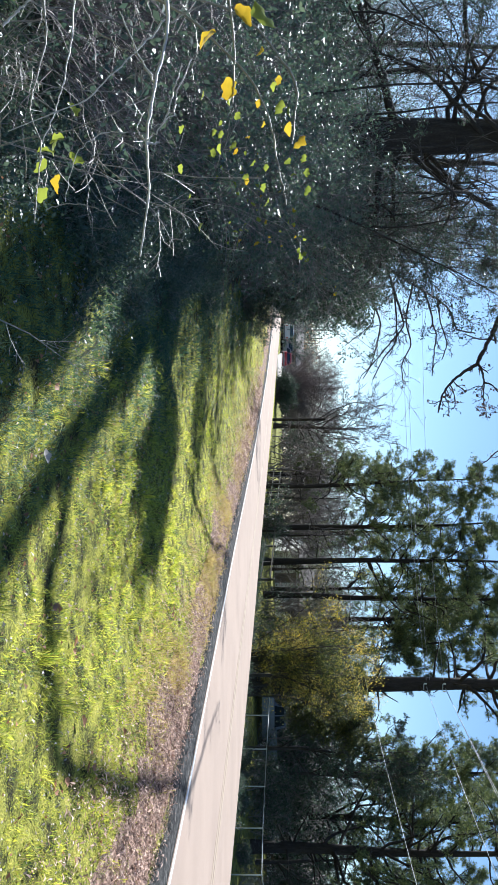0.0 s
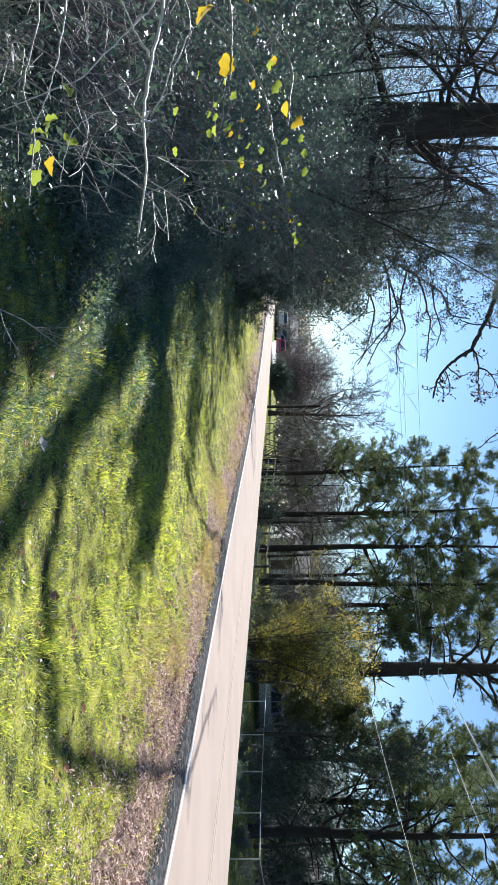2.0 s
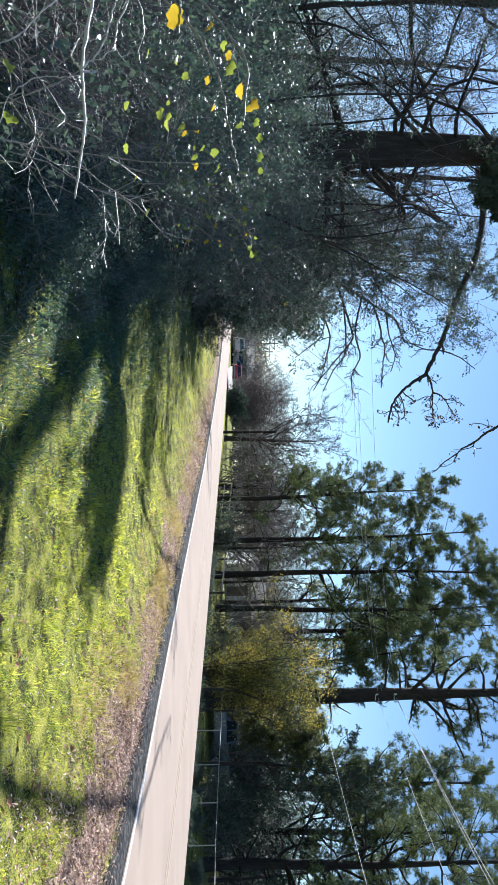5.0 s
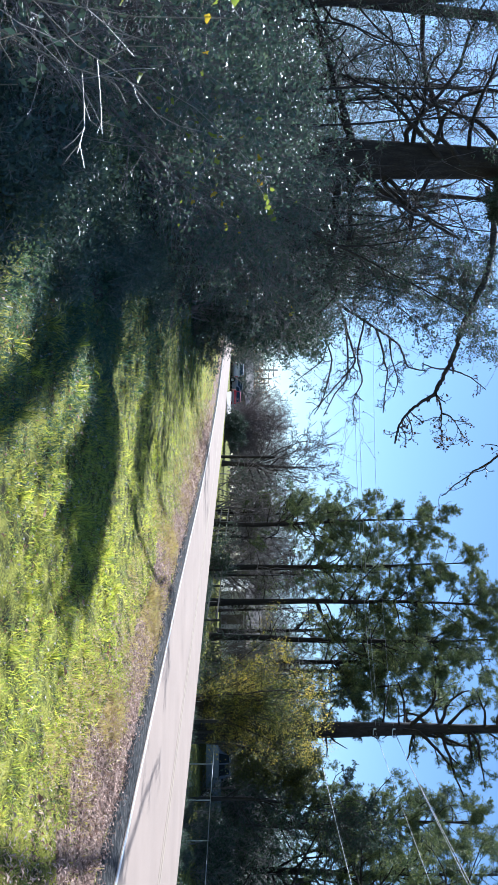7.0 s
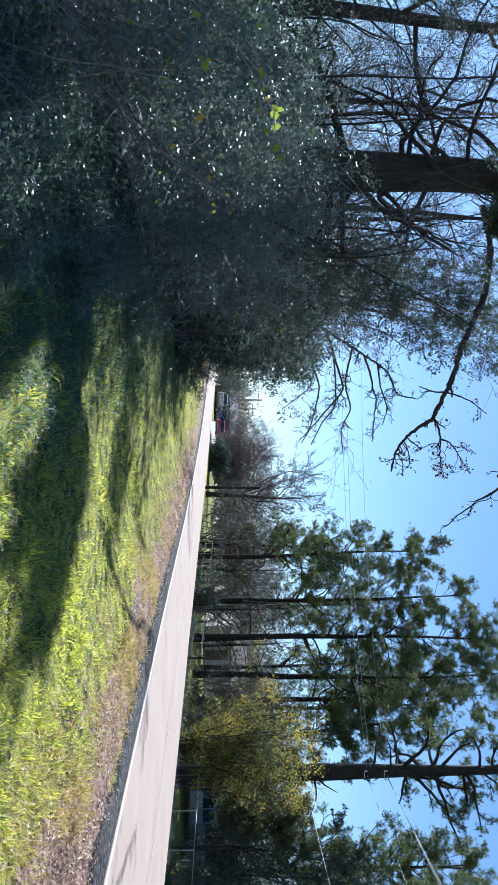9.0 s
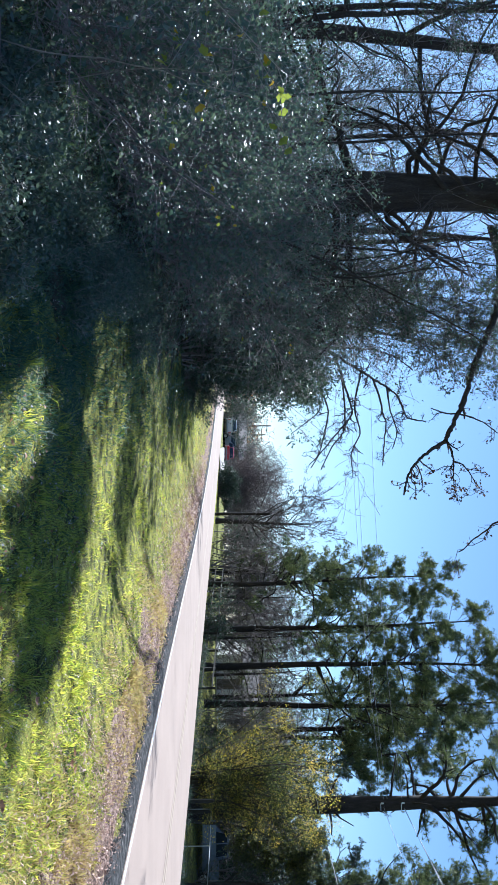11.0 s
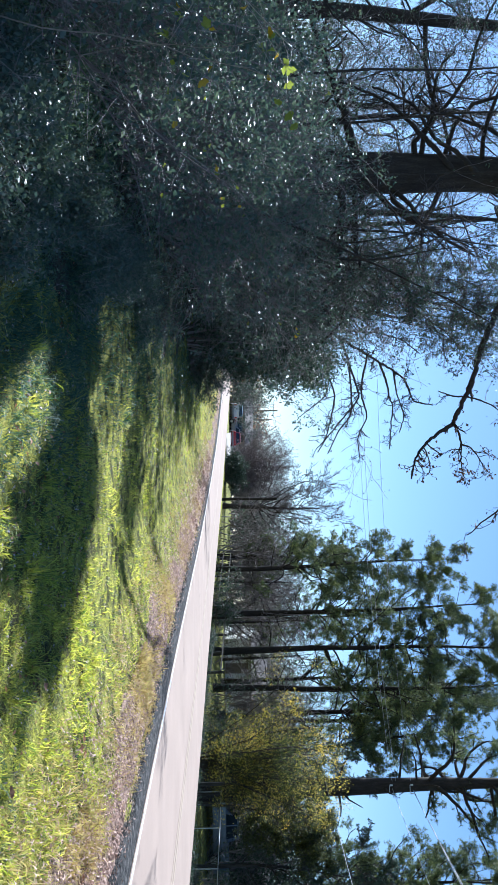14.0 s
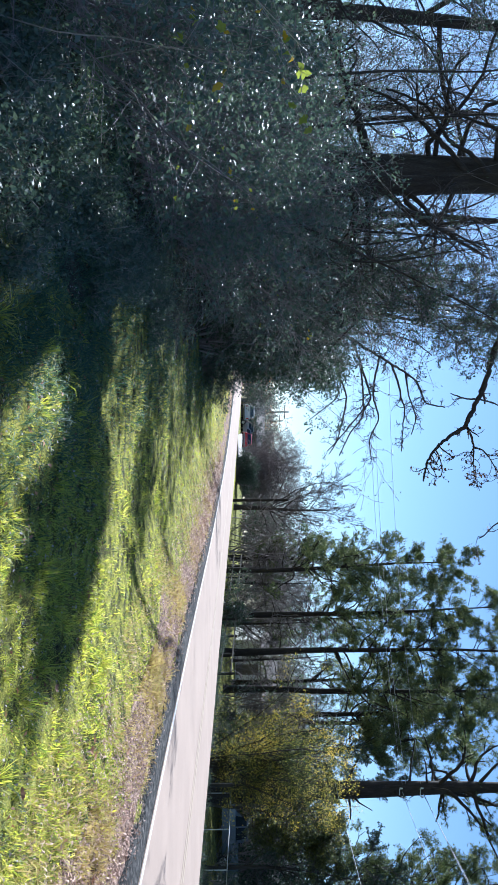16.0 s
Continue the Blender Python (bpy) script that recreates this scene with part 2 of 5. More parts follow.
def spawn(rng, P, R, L, count, t0, t1, angle, len_ratio, rad_ratio, shrink=0.5):
    B, n = R.shape
    t = rng.uniform(t0, t1, (B, count))
    f = t * (n - 1)
    i = np.minimum(f.astype(int), n - 2)
    w = (f - i)[..., None]
    rows = np.arange(B)[:, None]
    pos = P[rows, i] * (1 - w) + P[rows, i + 1] * w
    rad = R[rows, i] * (1 - w[..., 0]) + R[rows, i + 1] * w[..., 0]
    tan = unit(P[rows, i + 1] - P[rows, i])
    side = unit(np.cross(tan, rng.normal(size=tan.shape)))
    a = np.radians(angle) * rng.uniform(0.65, 1.3, (B, count))[..., None]
    d = tan * np.cos(a) + side * np.sin(a)
    length = L[:, None] * len_ratio * (1 - shrink * t) * rng.uniform(0.65, 1.3, (B, count))
    return pos.reshape(-1, 3), d.reshape(-1, 3), length.ravel(), (rad * rad_ratio).ravel()


def leaf_quads(rng, at, size, droop=0.2, width=0.5):
    """A folded leaf at each place, turned at random."""
    n = len(at)
    d = unit(rng.normal(size=(n, 3)) + np.array([0, 0, -droop]))
    s = unit(np.cross(d, rng.normal(size=(n, 3))))
    u = np.cross(s, d)
    L = (size * rng.uniform(0.6, 1.35, n))[:, None]
    mid = at + d * L * 0.45
    V = np.stack([at, mid + s * L * width / 2 + u * L * 0.1, at + d * L, mid - s * L * width / 2 + u * L * 0.1], axis=1).reshape(-1, 3)
    return V, np.arange(n * 4).reshape(-1, 4)


def scatter_on(rng, P, per, spread, t0=0.2):
    """Places near the lines P."""
    B, n = P.shape[:2]
    f = rng.uniform(t0, 1, (B, per)) * (n - 1)
    i = np.minimum(f.astype(int), n - 2)
    w = (f - i)[..., None]
    rows = np.arange(B)[:, None]
    pos = P[rows, i] * (1 - w) + P[rows, i + 1] * w
    return (pos + rng.normal(size=pos.shape) * spread).reshape(-1, 3)

# ---- the lie of the land ----
def smooth(a, b, v):
    t = np.clip((v - a) / (b - a), 0, 1)
    return t * t * (3 - 2 * t)


def road_left(y):
    """The x of the road's near edge: straight, then bending away."""
    y = np.asarray(y, dtype=float)
    c = np.clip(y, -10.0, 82.0)
    shift = 0.33 * smooth(33, 50, y) - 0.46 * np.exp(-((y - 20) / 12) ** 2)
    return shift + 4.70 - 0.0704 * c - 0.0022 * c * c + 0.12 * np.exp(-((c - 8) / 5) ** 2) - np.maximum(y - 82.0, 0) * 0.43 + np.maximum(-10.0 - y, 0) * 0.03


def road_right(y):
    y = np.asarray(y, dtype=float)
    slope = 0.0704 + 0.0044 * np.clip(y, -10.0, 82.0)
    return road_left(y) + 6.1 * np.sqrt(1 + slope * slope) + 1.0 * smooth(52, 75, y)


def rise(y):
    """The road is level at first, then climbs a little."""
    return np.interp(y, [36, 46, 57, 66, 75, 87, 100, 120, 400], [0, 0.05, 0.18, 0.28, 0.41, 0.68, 1.0, 1.2, 1.5])


def lumps(x, y):
    return 0.045 * np.sin(1.7 * x + 0.6 * y) * np.sin(1.1 * y - 0.4 * x + 1.3) + 0.025 * np.sin(4.1 * x + 1.1 * y + 2) * np.sin(3.3 * y - 1.9 * x)


def land(x, y):
    """The ground's height: a shallow ditch between road and woods, lower ground across the road."""
    x, y = np.asarray(x, dtype=float), np.asarray(y, dtype=float)
    s, r = road_left(y) - x, x - road_right(y)
    left = np.interp(s, [-0.8, 0.0, 0.35, 0.9, 1.35, 2.0, 3.0, 5.0, 8.0, 14.0, 40.0], [-0.09, -0.035, -0.06, -0.2, -0.31, -0.42, -0.46, -0.42, -0.25, 0.15, 0.6])
    deep = 1 - 0.8 * smooth(38, 78, y)
    right = np.interp(r, [-0.8, 0.0, 0.25, 0.8, 1.6, 4.5, 9.0, 13.4, 15.6, 22.0, 40.0, 90.0], [-0.09, -0.03, -0.05, -0.22, -0.42, -0.95, -1.3, -1.4, -0.95, -0.8, -0.8, -0.7]) * deep
    h = np.where(s > -0.8, left, np.where(r > -0.8, right, -0.09))
    off = smooth(0.7, 2.0, s) + smooth(0.8, 2.5, r)
    return h + rise(y) + lumps(x, y) * off * np.interp(y, [0, 60, 200], [1, 1, 0.3])


def sheet(name, us, vs, fn, mat, **tags):
    U, W = np.meshgrid(us, vs)
    V = np.stack(fn(U, W), axis=-1).reshape(-1, 3)
    nu, nv = len(us), len(vs)
    i, j = np.meshgrid(np.arange(nu - 1), np.arange(nv - 1))
    a = (j * nu + i).ravel()
    F = np.stack([a, a + 1, a + nu + 1, a + nu], axis=1)
    return tagged(mesh(name, V, F, mat, smooth=True), kind="structure", **tags)


gx = np.concatenate([np.array([-1500, -600, -250, -120]), np.arange(-70, -14, 4), np.arange(-14, 14, 0.3), np.arange(14, 40, 1.5), np.array([45, 60, 90, 140, 280, 600, 1500])])
gy = np.concatenate([np.array([-1000, -300, -90, -40, -20, -10]), np.arange(-6, 30, 0.3), np.arange(30, 70, 1), np.arange(70, 180, 5), np.array([200, 260, 400, 800, 1600, 2500])])
sheet("ground", gx, gy, lambda x, y: (x, y, land(x, y)), SOIL, label="rough verge of soil, thatch and moss", category="ground")
ry = np.concatenate([np.arange(-40, 60, 0.8), np.arange(60, 240, 4)])
sheet("road", np.linspace(0, 1, 9), ry, lambda u, y: (road_left(y) * (1 - u) + road_right(y) * u, y, rise(y) + 0.012 + 0.02 * (u - u * u) * 4), ASPHALT, label="pale worn two-lane asphalt road bending away", category="road")


def stripe(name, u0, width, lift, mat, label):
    def fn(u, y):
        x = road_left(y) + u0 + u * width
        q = (x - road_left(y)) / (road_right(y) - road_left(y))
        return x, y, rise(y) + 0.012 + 0.02 * (q - q * q) * 4 + lift
    return sheet(name, np.linspace(0, 1, 3), ry, fn, mat, label=label, category="road marking")


stripe("edge_line", 0.03, 0.085, 0.004, WHITE_PAINT, "worn white edge line painted along the road")
stripe("centre_line", 2.92, 0.1, 0.003, YELLOW_PAINT, "faded yellow centre line painted on the asphalt")
stripe("centre_line", 3.14, 0.1, 0.003, YELLOW_PAINT, "faded yellow centre line painted on the asphalt")
def shoulder_fn(u, y):
    rag = 0.42 + 0.09 * np.sin(2.3 * y) * np.sin(0.9 * y + 1) + 0.05 * np.sin(7.1 * y)
    x = road_left(y) + 0.02 - u * rag
    return x, y, rise(y) + 0.006 - 0.05 * u ** 2 - 0.08 * (u > 0.95)
sheet("road_shoulder", np.linspace(0, 1, 7), np.arange(-10, 90, 0.25), shoulder_fn, SHOULDER, label="dark crumbling asphalt shoulder with grit", category="shoulder")

BED = surface("trodden_leaf_mould", [(0.36, (0.04, 0.026, 0.02)), (0.46, (0.14, 0.09, 0.07)), (0.55, (0.33, 0.23, 0.18)), (0.66, (0.55, 0.41, 0.34))], 16, 110, 1.0, 1.0, spec=0.1)


def litter_bed_fn(u, y):
    rag = 1.08 + 0.26 * np.sin(1.3 * y) * np.sin(0.5 * y) + 0.13 * np.sin(5.3 * y) * np.sin(2.1 * y) + 0.08 * np.sin(13 * y + 1) * np.sin(3.7 * y)
    start = 0.36 + 0.06 * np.sin(2.9 * y) * np.sin(1.7 * y + 2)
    x = road_left(y) - start - u * (rag - start)
    return x, y, land(x, y) + 0.012 - 0.05 * (u > 0.96) - 0.03 * (u < 0.04)


sheet("leaf_litter_bed", np.linspace(0, 1, 13), np.arange(-10, 84, 0.25), litter_bed_fn, BED, label="pinkish-brown bed of trodden leaf mould by the road", category="leaf litter")


# dark brown-green sheet laid just above the soil under the trees
FOREST_FLOOR = surface("dark_woodland_floor", [(0.35, (0.022, 0.022, 0.017)), (0.5, (0.05, 0.048, 0.035)), (0.62, (0.10, 0.09, 0.06)), (0.72, (0.17, 0.145, 0.105))], 7, 80, 1.0, 1.0, spec=0.1)


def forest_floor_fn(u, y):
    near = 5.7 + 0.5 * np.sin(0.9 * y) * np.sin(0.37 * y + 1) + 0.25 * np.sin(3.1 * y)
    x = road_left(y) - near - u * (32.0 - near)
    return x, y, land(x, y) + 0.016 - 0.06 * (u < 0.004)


sheet("woodland_floor", np.concatenate([[0.0, 0.008], np.linspace(0.02, 0.3, 28), np.linspace(0.34, 1, 16)]), np.concatenate([np.arange(-8, 30, 0.3), np.arange(30, 80, 1.0)]), forest_floor_fn, FOREST_FLOOR, label="dark ground covering the woodland floor", category="ground")


def driveway_fn(u, y):
    x = -7.0 - 0.10 * (y - 84) + (u - 0.5) * (4.2 + 0.05 * (y - 84))
    return x, y, np.maximum(land(x, y), rise(y) - 0.02) + 0.03
sheet("driveway", np.linspace(0, 1, 9), np.arange(84, 125, 1.0), driveway_fn, CONCRETE, label="pale concrete driveway joining the road", category="driveway")

# ---- trees and shrubs ----
def rise_from(x, y, sink=0.08):
    return float(land(x, y)) - sink


def bare_tree(name, label, x, y, height, r, seed, limbs=12, twigs=(6, 6, 4), first=0.25, spread=0.42, angle=55, lean=(0, 0), bark=BARK, leaves=0, leaf_mat=None, leaf_size=0.05, droop=0.0, fine=0.006, wander=0.07, group="", tip=0.12, limb_r=0.42, straight=False, sway=0.0, last=0.97):
    """A leafless or thinly leaved tree: a flared trunk, limbs, and a crown of twigs."""
    rng = np.random.default_rng(seed)
    top = thing(name, label, "tree", (x, y, rise_from(x, y, 0.15)), 0, group)
    S, D = np.zeros((1, 3)), np.array([[lean[0], lean[1], 1.0]])
    P, R = grow(rng, S, D, np.array([height]), np.array([r]), 14, 0.05 if straight else 0.085 if r < 0.13 else min(wander, 0.07) * 0.4, 0.02, tip)
    R[:, 0] *= 1.35
    P[:, :, 0] += sway * np.maximum(P[:, :, 2] - 8.5, 0) / 5
    L = np.array([height])
    s1 = spawn(rng, P, R, L, limbs, first, last, angle, spread, limb_r, 0.45)
    P1, R1 = grow(rng, *s1, 8, wander * 1.6, 0.05 - droop, 0.3)
    mesh("trunk", *joined([tubes(P, R, 10), tubes(P1, R1, 6)]), bark, top, smooth=True)
    s2 = spawn(rng, P1, R1, s1[2], twigs[0], 0.2, 1.0, 45, 0.5, 0.6)
    P2, R2 = grow(rng, *s2, 6, wander * 2, 0.03 - droop, 0.35)
    R2 = np.maximum(R2, fine * 1.5)
    s3 = spawn(rng, P2, R2, s2[2], twigs[1], 0.15, 1.0, 45, 0.55, 0.55)
    P3, R3 = grow(rng, *s3, 4, wander * 2.2, 0.02 - droop, 0.5)
    R3 = np.maximum(R3, fine)
    pieces = [tubes(P2, R2, 4), tubes(P3, R3, 3)]
    ends = P3
    if twigs[2]:
        s4 = spawn(rng, P3, R3, s3[2], twigs[2], 0.15, 1.0, 45, 0.6, 0.6)
        P4, R4 = grow(rng, *s4, 2, wander * 2.5, -droop, 0.6)
        R4 = np.maximum(R4, fine * 0.7)
        pieces.append(tubes(P4, R4, 3))
        ends = P4
    mesh("crown", *joined(pieces), BRANCH, top)
    if leaves:
        at = scatter_on(rng, ends, leaves, 0.05)
        mesh("foliage", *leaf_quads(rng, at, leaf_size), leaf_mat, top)
    return top, P, R


def shrub(name, label, x, y, height, spread, seed, stems=24, side=6, leaves=18, leaf_size=0.05, leaf_mat=None, stem_mat=None, droop=0.1, fine=0.003, cluster=0.05, category="shrub", group="", reach=0.5, vary=0.25):
    """Arching stems from one root, with side twigs and leaves along them."""
    rng = np.random.default_rng(seed)
    top = thing(name, label, category, (x, y, rise_from(x, y)), 0, group)
    a = rng.uniform(0, 2 * np.pi, stems)
    o = rng.uniform(0.05, 1, stems)
    S = np.stack([np.cos(a) * o * spread * 0.3, np.sin(a) * o * spread * 0.3, np.zeros(stems)], axis=1)
    D = np.stack([np.cos(a) * o * spread / height * 1.3, np.sin(a) * o * spread / height * 1.3, np.ones(stems)], axis=1)
    L = height * rng.uniform(1 - vary, 1 + vary, stems)
    P, R = grow(rng, S, D, L, fine * 3 * rng.uniform(0.7, 1.8, stems), 8, 0.10, -droop, 0.35)
    s1 = spawn(rng, P, R, L, side, 0.15, 1.0, 55, reach, 0.6)
    P1, R1 = grow(rng, *s1, 5, 0.2, -droop, 0.5)
    R1 = np.maximum(R1, fine)
    s2 = spawn(rng, P1, R1, s1[2], 4, 0.2, 1.0, 50, 0.55, 0.7)
    P2, R2 = grow(rng, *s2, 2, 0.25, -droop, 0.6)
    R2 = np.maximum(R2, fine * 0.8)
    if leaves:
        mesh("branchwork", *joined([tubes(P, R, 5), tubes(P1, R1, 3), tubes(P2, R2, 3)]), stem_mat or TWIG, top)
    else:
        mesh("trunk", *tubes(P, R, 5), stem_mat or TWIG, top)
        mesh("crown", *joined([tubes(P1, R1, 3), tubes(P2, R2, 3)]), stem_mat or TWIG, top)
    if leaves:
        at = np.concatenate([scatter_on(rng, P2, leaves, cluster), scatter_on(rng, P1, leaves // 2, cluster)])
        mesh("foliage", *leaf_quads(rng, at, leaf_size), leaf_mat or EVERGREEN, top)
    return top


def pine(label, x, y, height, r, seed, clear=0.4, reach=0.2, limbs=68, tufts=10, lean=(0, 0), group="pines across the road", needle=0.3):
    rng = np.random.default_rng(seed)
    top = thing("pine_tree", label, "tree", (x, y, rise_from(x, y, 0.15)), 0, group)
    P, R = grow(rng, np.zeros((1, 3)), np.array([[lean[0], lean[1], 1.0]]), np.array([height]), np.array([r]), 16, 0.02, 0.02, 0.15)
    R[:, 0] *= 1.25
    s1 = spawn(rng, P, R, np.array([height]), limbs, clear, 1.0, 70, reach, 0.4, 0.55)
    P1, R1 = grow(rng, *s1, 8, 0.2, 0.05, 0.3)
    dead = spawn(rng, P, R, np.array([height]), 10, clear * 0.5, clear, 80, reach * 0.45, 0.2, 0.2)
    Pd, Rd = grow(rng, *dead, 5, 0.15, -0.03, 0.3)
    mesh("trunk", *joined([tubes(P, R, 10), tubes(P1, R1, 5), tubes(Pd, Rd, 4)]), PINE_BARK, top, smooth=True)
    s2 = spawn(rng, P1, R1, s1[2], 6, 0.35, 1.0, 45, 0.42, 0.5)
    P2, R2 = grow(rng, *s2, 3, 0.15, 0.06, 0.4)
    mesh("crown", *tubes(P2, np.maximum(R2, 0.012), 3), PINE_BARK, top)
    at = scatter_on(rng, P2, tufts, 0.12, 0.4)
    n, k = len(at), 10
    d = unit(rng.normal(size=(n, k, 3)) + np.array([0, 0, 0.5]))
    s = unit(np.cross(d, rng.normal(size=(n, k, 3))))
    ln = needle * rng.uniform(0.6, 1.2, (n, k, 1))
    c = at[:, None, :]
    V = np.stack([c - s * 0.016, c + s * 0.016, c + d * ln], axis=2).reshape(-1, 3)
    mesh("needles", V, np.arange(n * k * 3).reshape(-1, 3), NEEDLES, top)
    return top


# the woods on the near side
big, bigP, bigR = bare_tree("oak_tree", "large dark-barked leafless oak at the wood's edge", -7.9, 20.7, 19, 0.61, 11, 12, (7, 6, 4), 0.22, 0.24, 78, sway=-0.3, last=0.46, droop=0.07, lean=(0.02, 0), fine=0.004, tip=0.12, limb_r=0.16, wander=0.2)
WOODS = [  # x, y, height, trunk radius, limbs, first limb
    (-13.3, 23.0, 16, 0.27, 13, 0.3), (-10.6, 31.0, 13, 0.15, 12, 0.25), (-7.6, 30.0, 10, 0.13, 13, 0.22), (-15.0, 17.0, 13, 0.2, 12, 0.3), (-10.6, 38.0, 13, 0.2, 14, 0.2),
    (-11.6, 44.0, 12, 0.2, 15, 0.15), (-15.0, 48.0, 14, 0.22, 12, 0.25), (-16.5, 55.0, 12, 0.18, 13, 0.2), (-17.0, 34.0, 15, 0.2, 11, 0.3), (-20.5, 64.0, 13, 0.2, 12, 0.2), (-20.0, 28.0, 16, 0.25, 11, 0.3)]
for i, (x, y, h, r, n, f) in enumerate(WOODS):
    bare_tree("bare_tree", "leafless grey woodland tree tangled with fine twigs", x, y, h, r, 100 + i, n, (6, 5, 4 if x > -13 and y < 45 else 2), f, 0.40, 58, lean=(0.03 if x > -11 else 0, 0), droop=0.03 if x > -11 else 0, fine=0.004, wander=0.19, group="woodland trees", leaves=2 if i % 2 else 0, leaf_mat=EVERGREEN, leaf_size=0.07)

for i, (x, y, h, r) in enumerate([(-4.8, 14.6, 6.6, 0.036), (-8.6, 16.5, 7.5, 0.09), (-5.6, 21.5, 6.5, 0.08), (-8.0, 25.5, 8.5, 0.1), (-7.4, 13.0, 6.0, 0.07), (-10.0, 17.0, 8.0, 0.1), (-7.2, 28.5, 8.0, 0.1), (-8.8, 34.0, 9.0, 0.11), (-5.6, 17.6, 6.5, 0.045), (-11.5, 26.5, 10, 0.12)]):
    bare_tree("understorey_tree", "slender twiggy understorey tree hung with vines", x, y, h, r, 150 + i, 15, (6, 5, 3), 0.22, 0.36, 55, lean=(0.03, 0), droop=0.02, fine=0.0035, wander=0.17, leaves=4 if i < 3 or i == 8 else 2, leaf_mat=EVERGREEN, leaf_size=0.045, group="understorey trees")

# slender trees added, crowns out of view, to cast shade on the verge
bare_tree("understorey_tree", "tall slender leafy-topped tree added to shade the verge", -6.5, 19.4, 11.4, 0.04, 170, 36, (6, 5, 3), 0.8, 0.13, 66, fine=0.0035, leaves=16, leaf_mat=EVERGREEN, leaf_size=0.085, wander=0.05, straight=True)
bare_tree("understorey_tree", "tall slender leafy-topped tree added to shade the verge", -5.75, 20.3, 9.6, 0.035, 174, 36, (6, 5, 3), 0.8, 0.13, 66, fine=0.0035, leaves=16, leaf_mat=EVERGREEN, leaf_size=0.085, wander=0.05, straight=True)
bare_tree("understorey_tree", "tall thin twiggy-topped tree added to shade the verge", -6.5, 18.0, 9.6, 0.032, 172, 24, (6, 5, 3), 0.72, 0.16, 62, fine=0.0045, leaves=3, leaf_mat=EVERGREEN, leaf_size=0.075, wander=0.08, straight=True)
bare_tree("understorey_tree", "tall slender leafy-topped tree added to shade the verge", -6.40, 15.55, 9.9, 0.03, 171, 26, (6, 5, 3), 0.72, 0.11, 60, fine=0.0035, leaves=10, leaf_mat=EVERGREEN, leaf_size=0.075, wander=0.05, straight=True)
bare_tree("understorey_tree", "tall slender leafy-topped tree added to shade the verge", -5.7, 13.2, 8.5, 0.026, 173, 18, (6, 5, 2), 0.64, 0.14, 60, fine=0.0035, leaves=1, leaf_mat=EVERGREEN, leaf_size=0.075, wander=0.05, straight=True)

# three more added trees whose thin tops dapple the verge with shadow
for i, (x, y) in enumerate([(-6.7, 22.9), (-6.3, 25.4), (-7.0, 28.4)]):
    bare_tree("understorey_tree", "tall thin leafy-topped tree added to dapple the verge", x, y, 9.8, 0.035, 175 + i, 28, (6, 6, 3), 0.68, 0.17, 62, fine=0.005, leaves=1, leaf_mat=PRIVET, leaf_size=0.07, wander=0.12, straight=True)

EDGE = [  # y, height, spread, leaves a twig
    (3.4, 1.2, 0.9, 1), (4.6, 1.1, 1.0, 2), (5.8, 1.35, 1.1, 3), (7.0, 1.5, 1.1, 5), (8.4, 1.7, 1.2, 7), (9.8, 1.9, 1.3, 8), (11.4, 2.2, 1.3, 8), (13.0, 2.5, 1.4, 8), (14.8, 2.9, 1.5, 8),
    (16.8, 3.3, 1.7, 7), (19.0, 3.6, 1.8, 7), (21.5, 4.0, 1.9, 7), (24.5, 4.2, 2.1, 7), (28.0, 4.6, 2.3, 7), (32.0, 5.0, 2.5, 7), (36.0, 5.2, 2.6, 7), (40.5, 5.4, 2.7, 7), (45.0, 5.6, 2.8, 6), (50.0, 5.5, 3.0, 5), (56.0, 5.5, 3.0, 5)]
for i, (y, h, w, lv) in enumerate(EDGE):
    x = -float(np.interp(y, [3, 8, 13, 60], [0.30, 0.24, 0.16, 0.15])) * y - 1.15 * w - float(np.interp(y, [22, 32, 45, 56], [0.2, 1.5, 3.1, 3.9]))
    x -= float(np.interp(y, [9, 12, 22, 27], [0, 0.55, 0.6, 0]))
    shrub("shrub", "tangled evergreen shrub overgrown with vines", x, y, h, w, 300 + i, 28, 7, lv if y < 24 else lv + 3, 0.05 if y < 12 else 0.05 + 0.0007 * y, PRIVET if y < 24 else EVERGREEN, droop=0.06, fine=0.002 if y < 12 else 0.0035, cluster=0.04, group="shrubs at the wood's edge")
rows = np.random.default_rng(5)
for i in range(11):
    y = 5.5 + i * 3.8
    x = -0.27 * y - rows.uniform(3.6, 5.4)
    shrub("shrub", "tall dark understorey shrub with glossy leaves", x, y, float(np.interp(y, [5, 15, 30, 60], [1.8, 2.6, 4.2, 5.2])) * rows.uniform(0.85, 1.1), 2.2, 340 + i, 22, 7, 8 if y < 16 else 4, 0.06 if y < 16 else 0.115, PRIVET, droop=0.05, fine=0.004, group="understorey shrubs")

# dense evergreens that close the wood's edge before the bend
for i, (x, y, h, w) in enumerate([(-7.2, 36.0, 5.2, 1.0), (-6.05, 31.0, 4.4, 0.95), (-8.4, 40.0, 5.8, 1.2), (-9.6, 44.5, 6.3, 1.3), (-5.5, 27.5, 3.8, 1.0), (-9.6, 36.0, 6.4, 1.8), (-8.7, 30.5, 5.6, 1.6), (-12.0, 48.0, 6.0, 1.6)]):
    shrub("evergreen_tree", "dense dark evergreen with small glossy leaves", x, y, h, w, 360 + i, 34, 8, 10, 0.12, droop=0.02, fine=0.006, cluster=0.12, category="tree", group="evergreens at the wood's edge", reach=0.2)

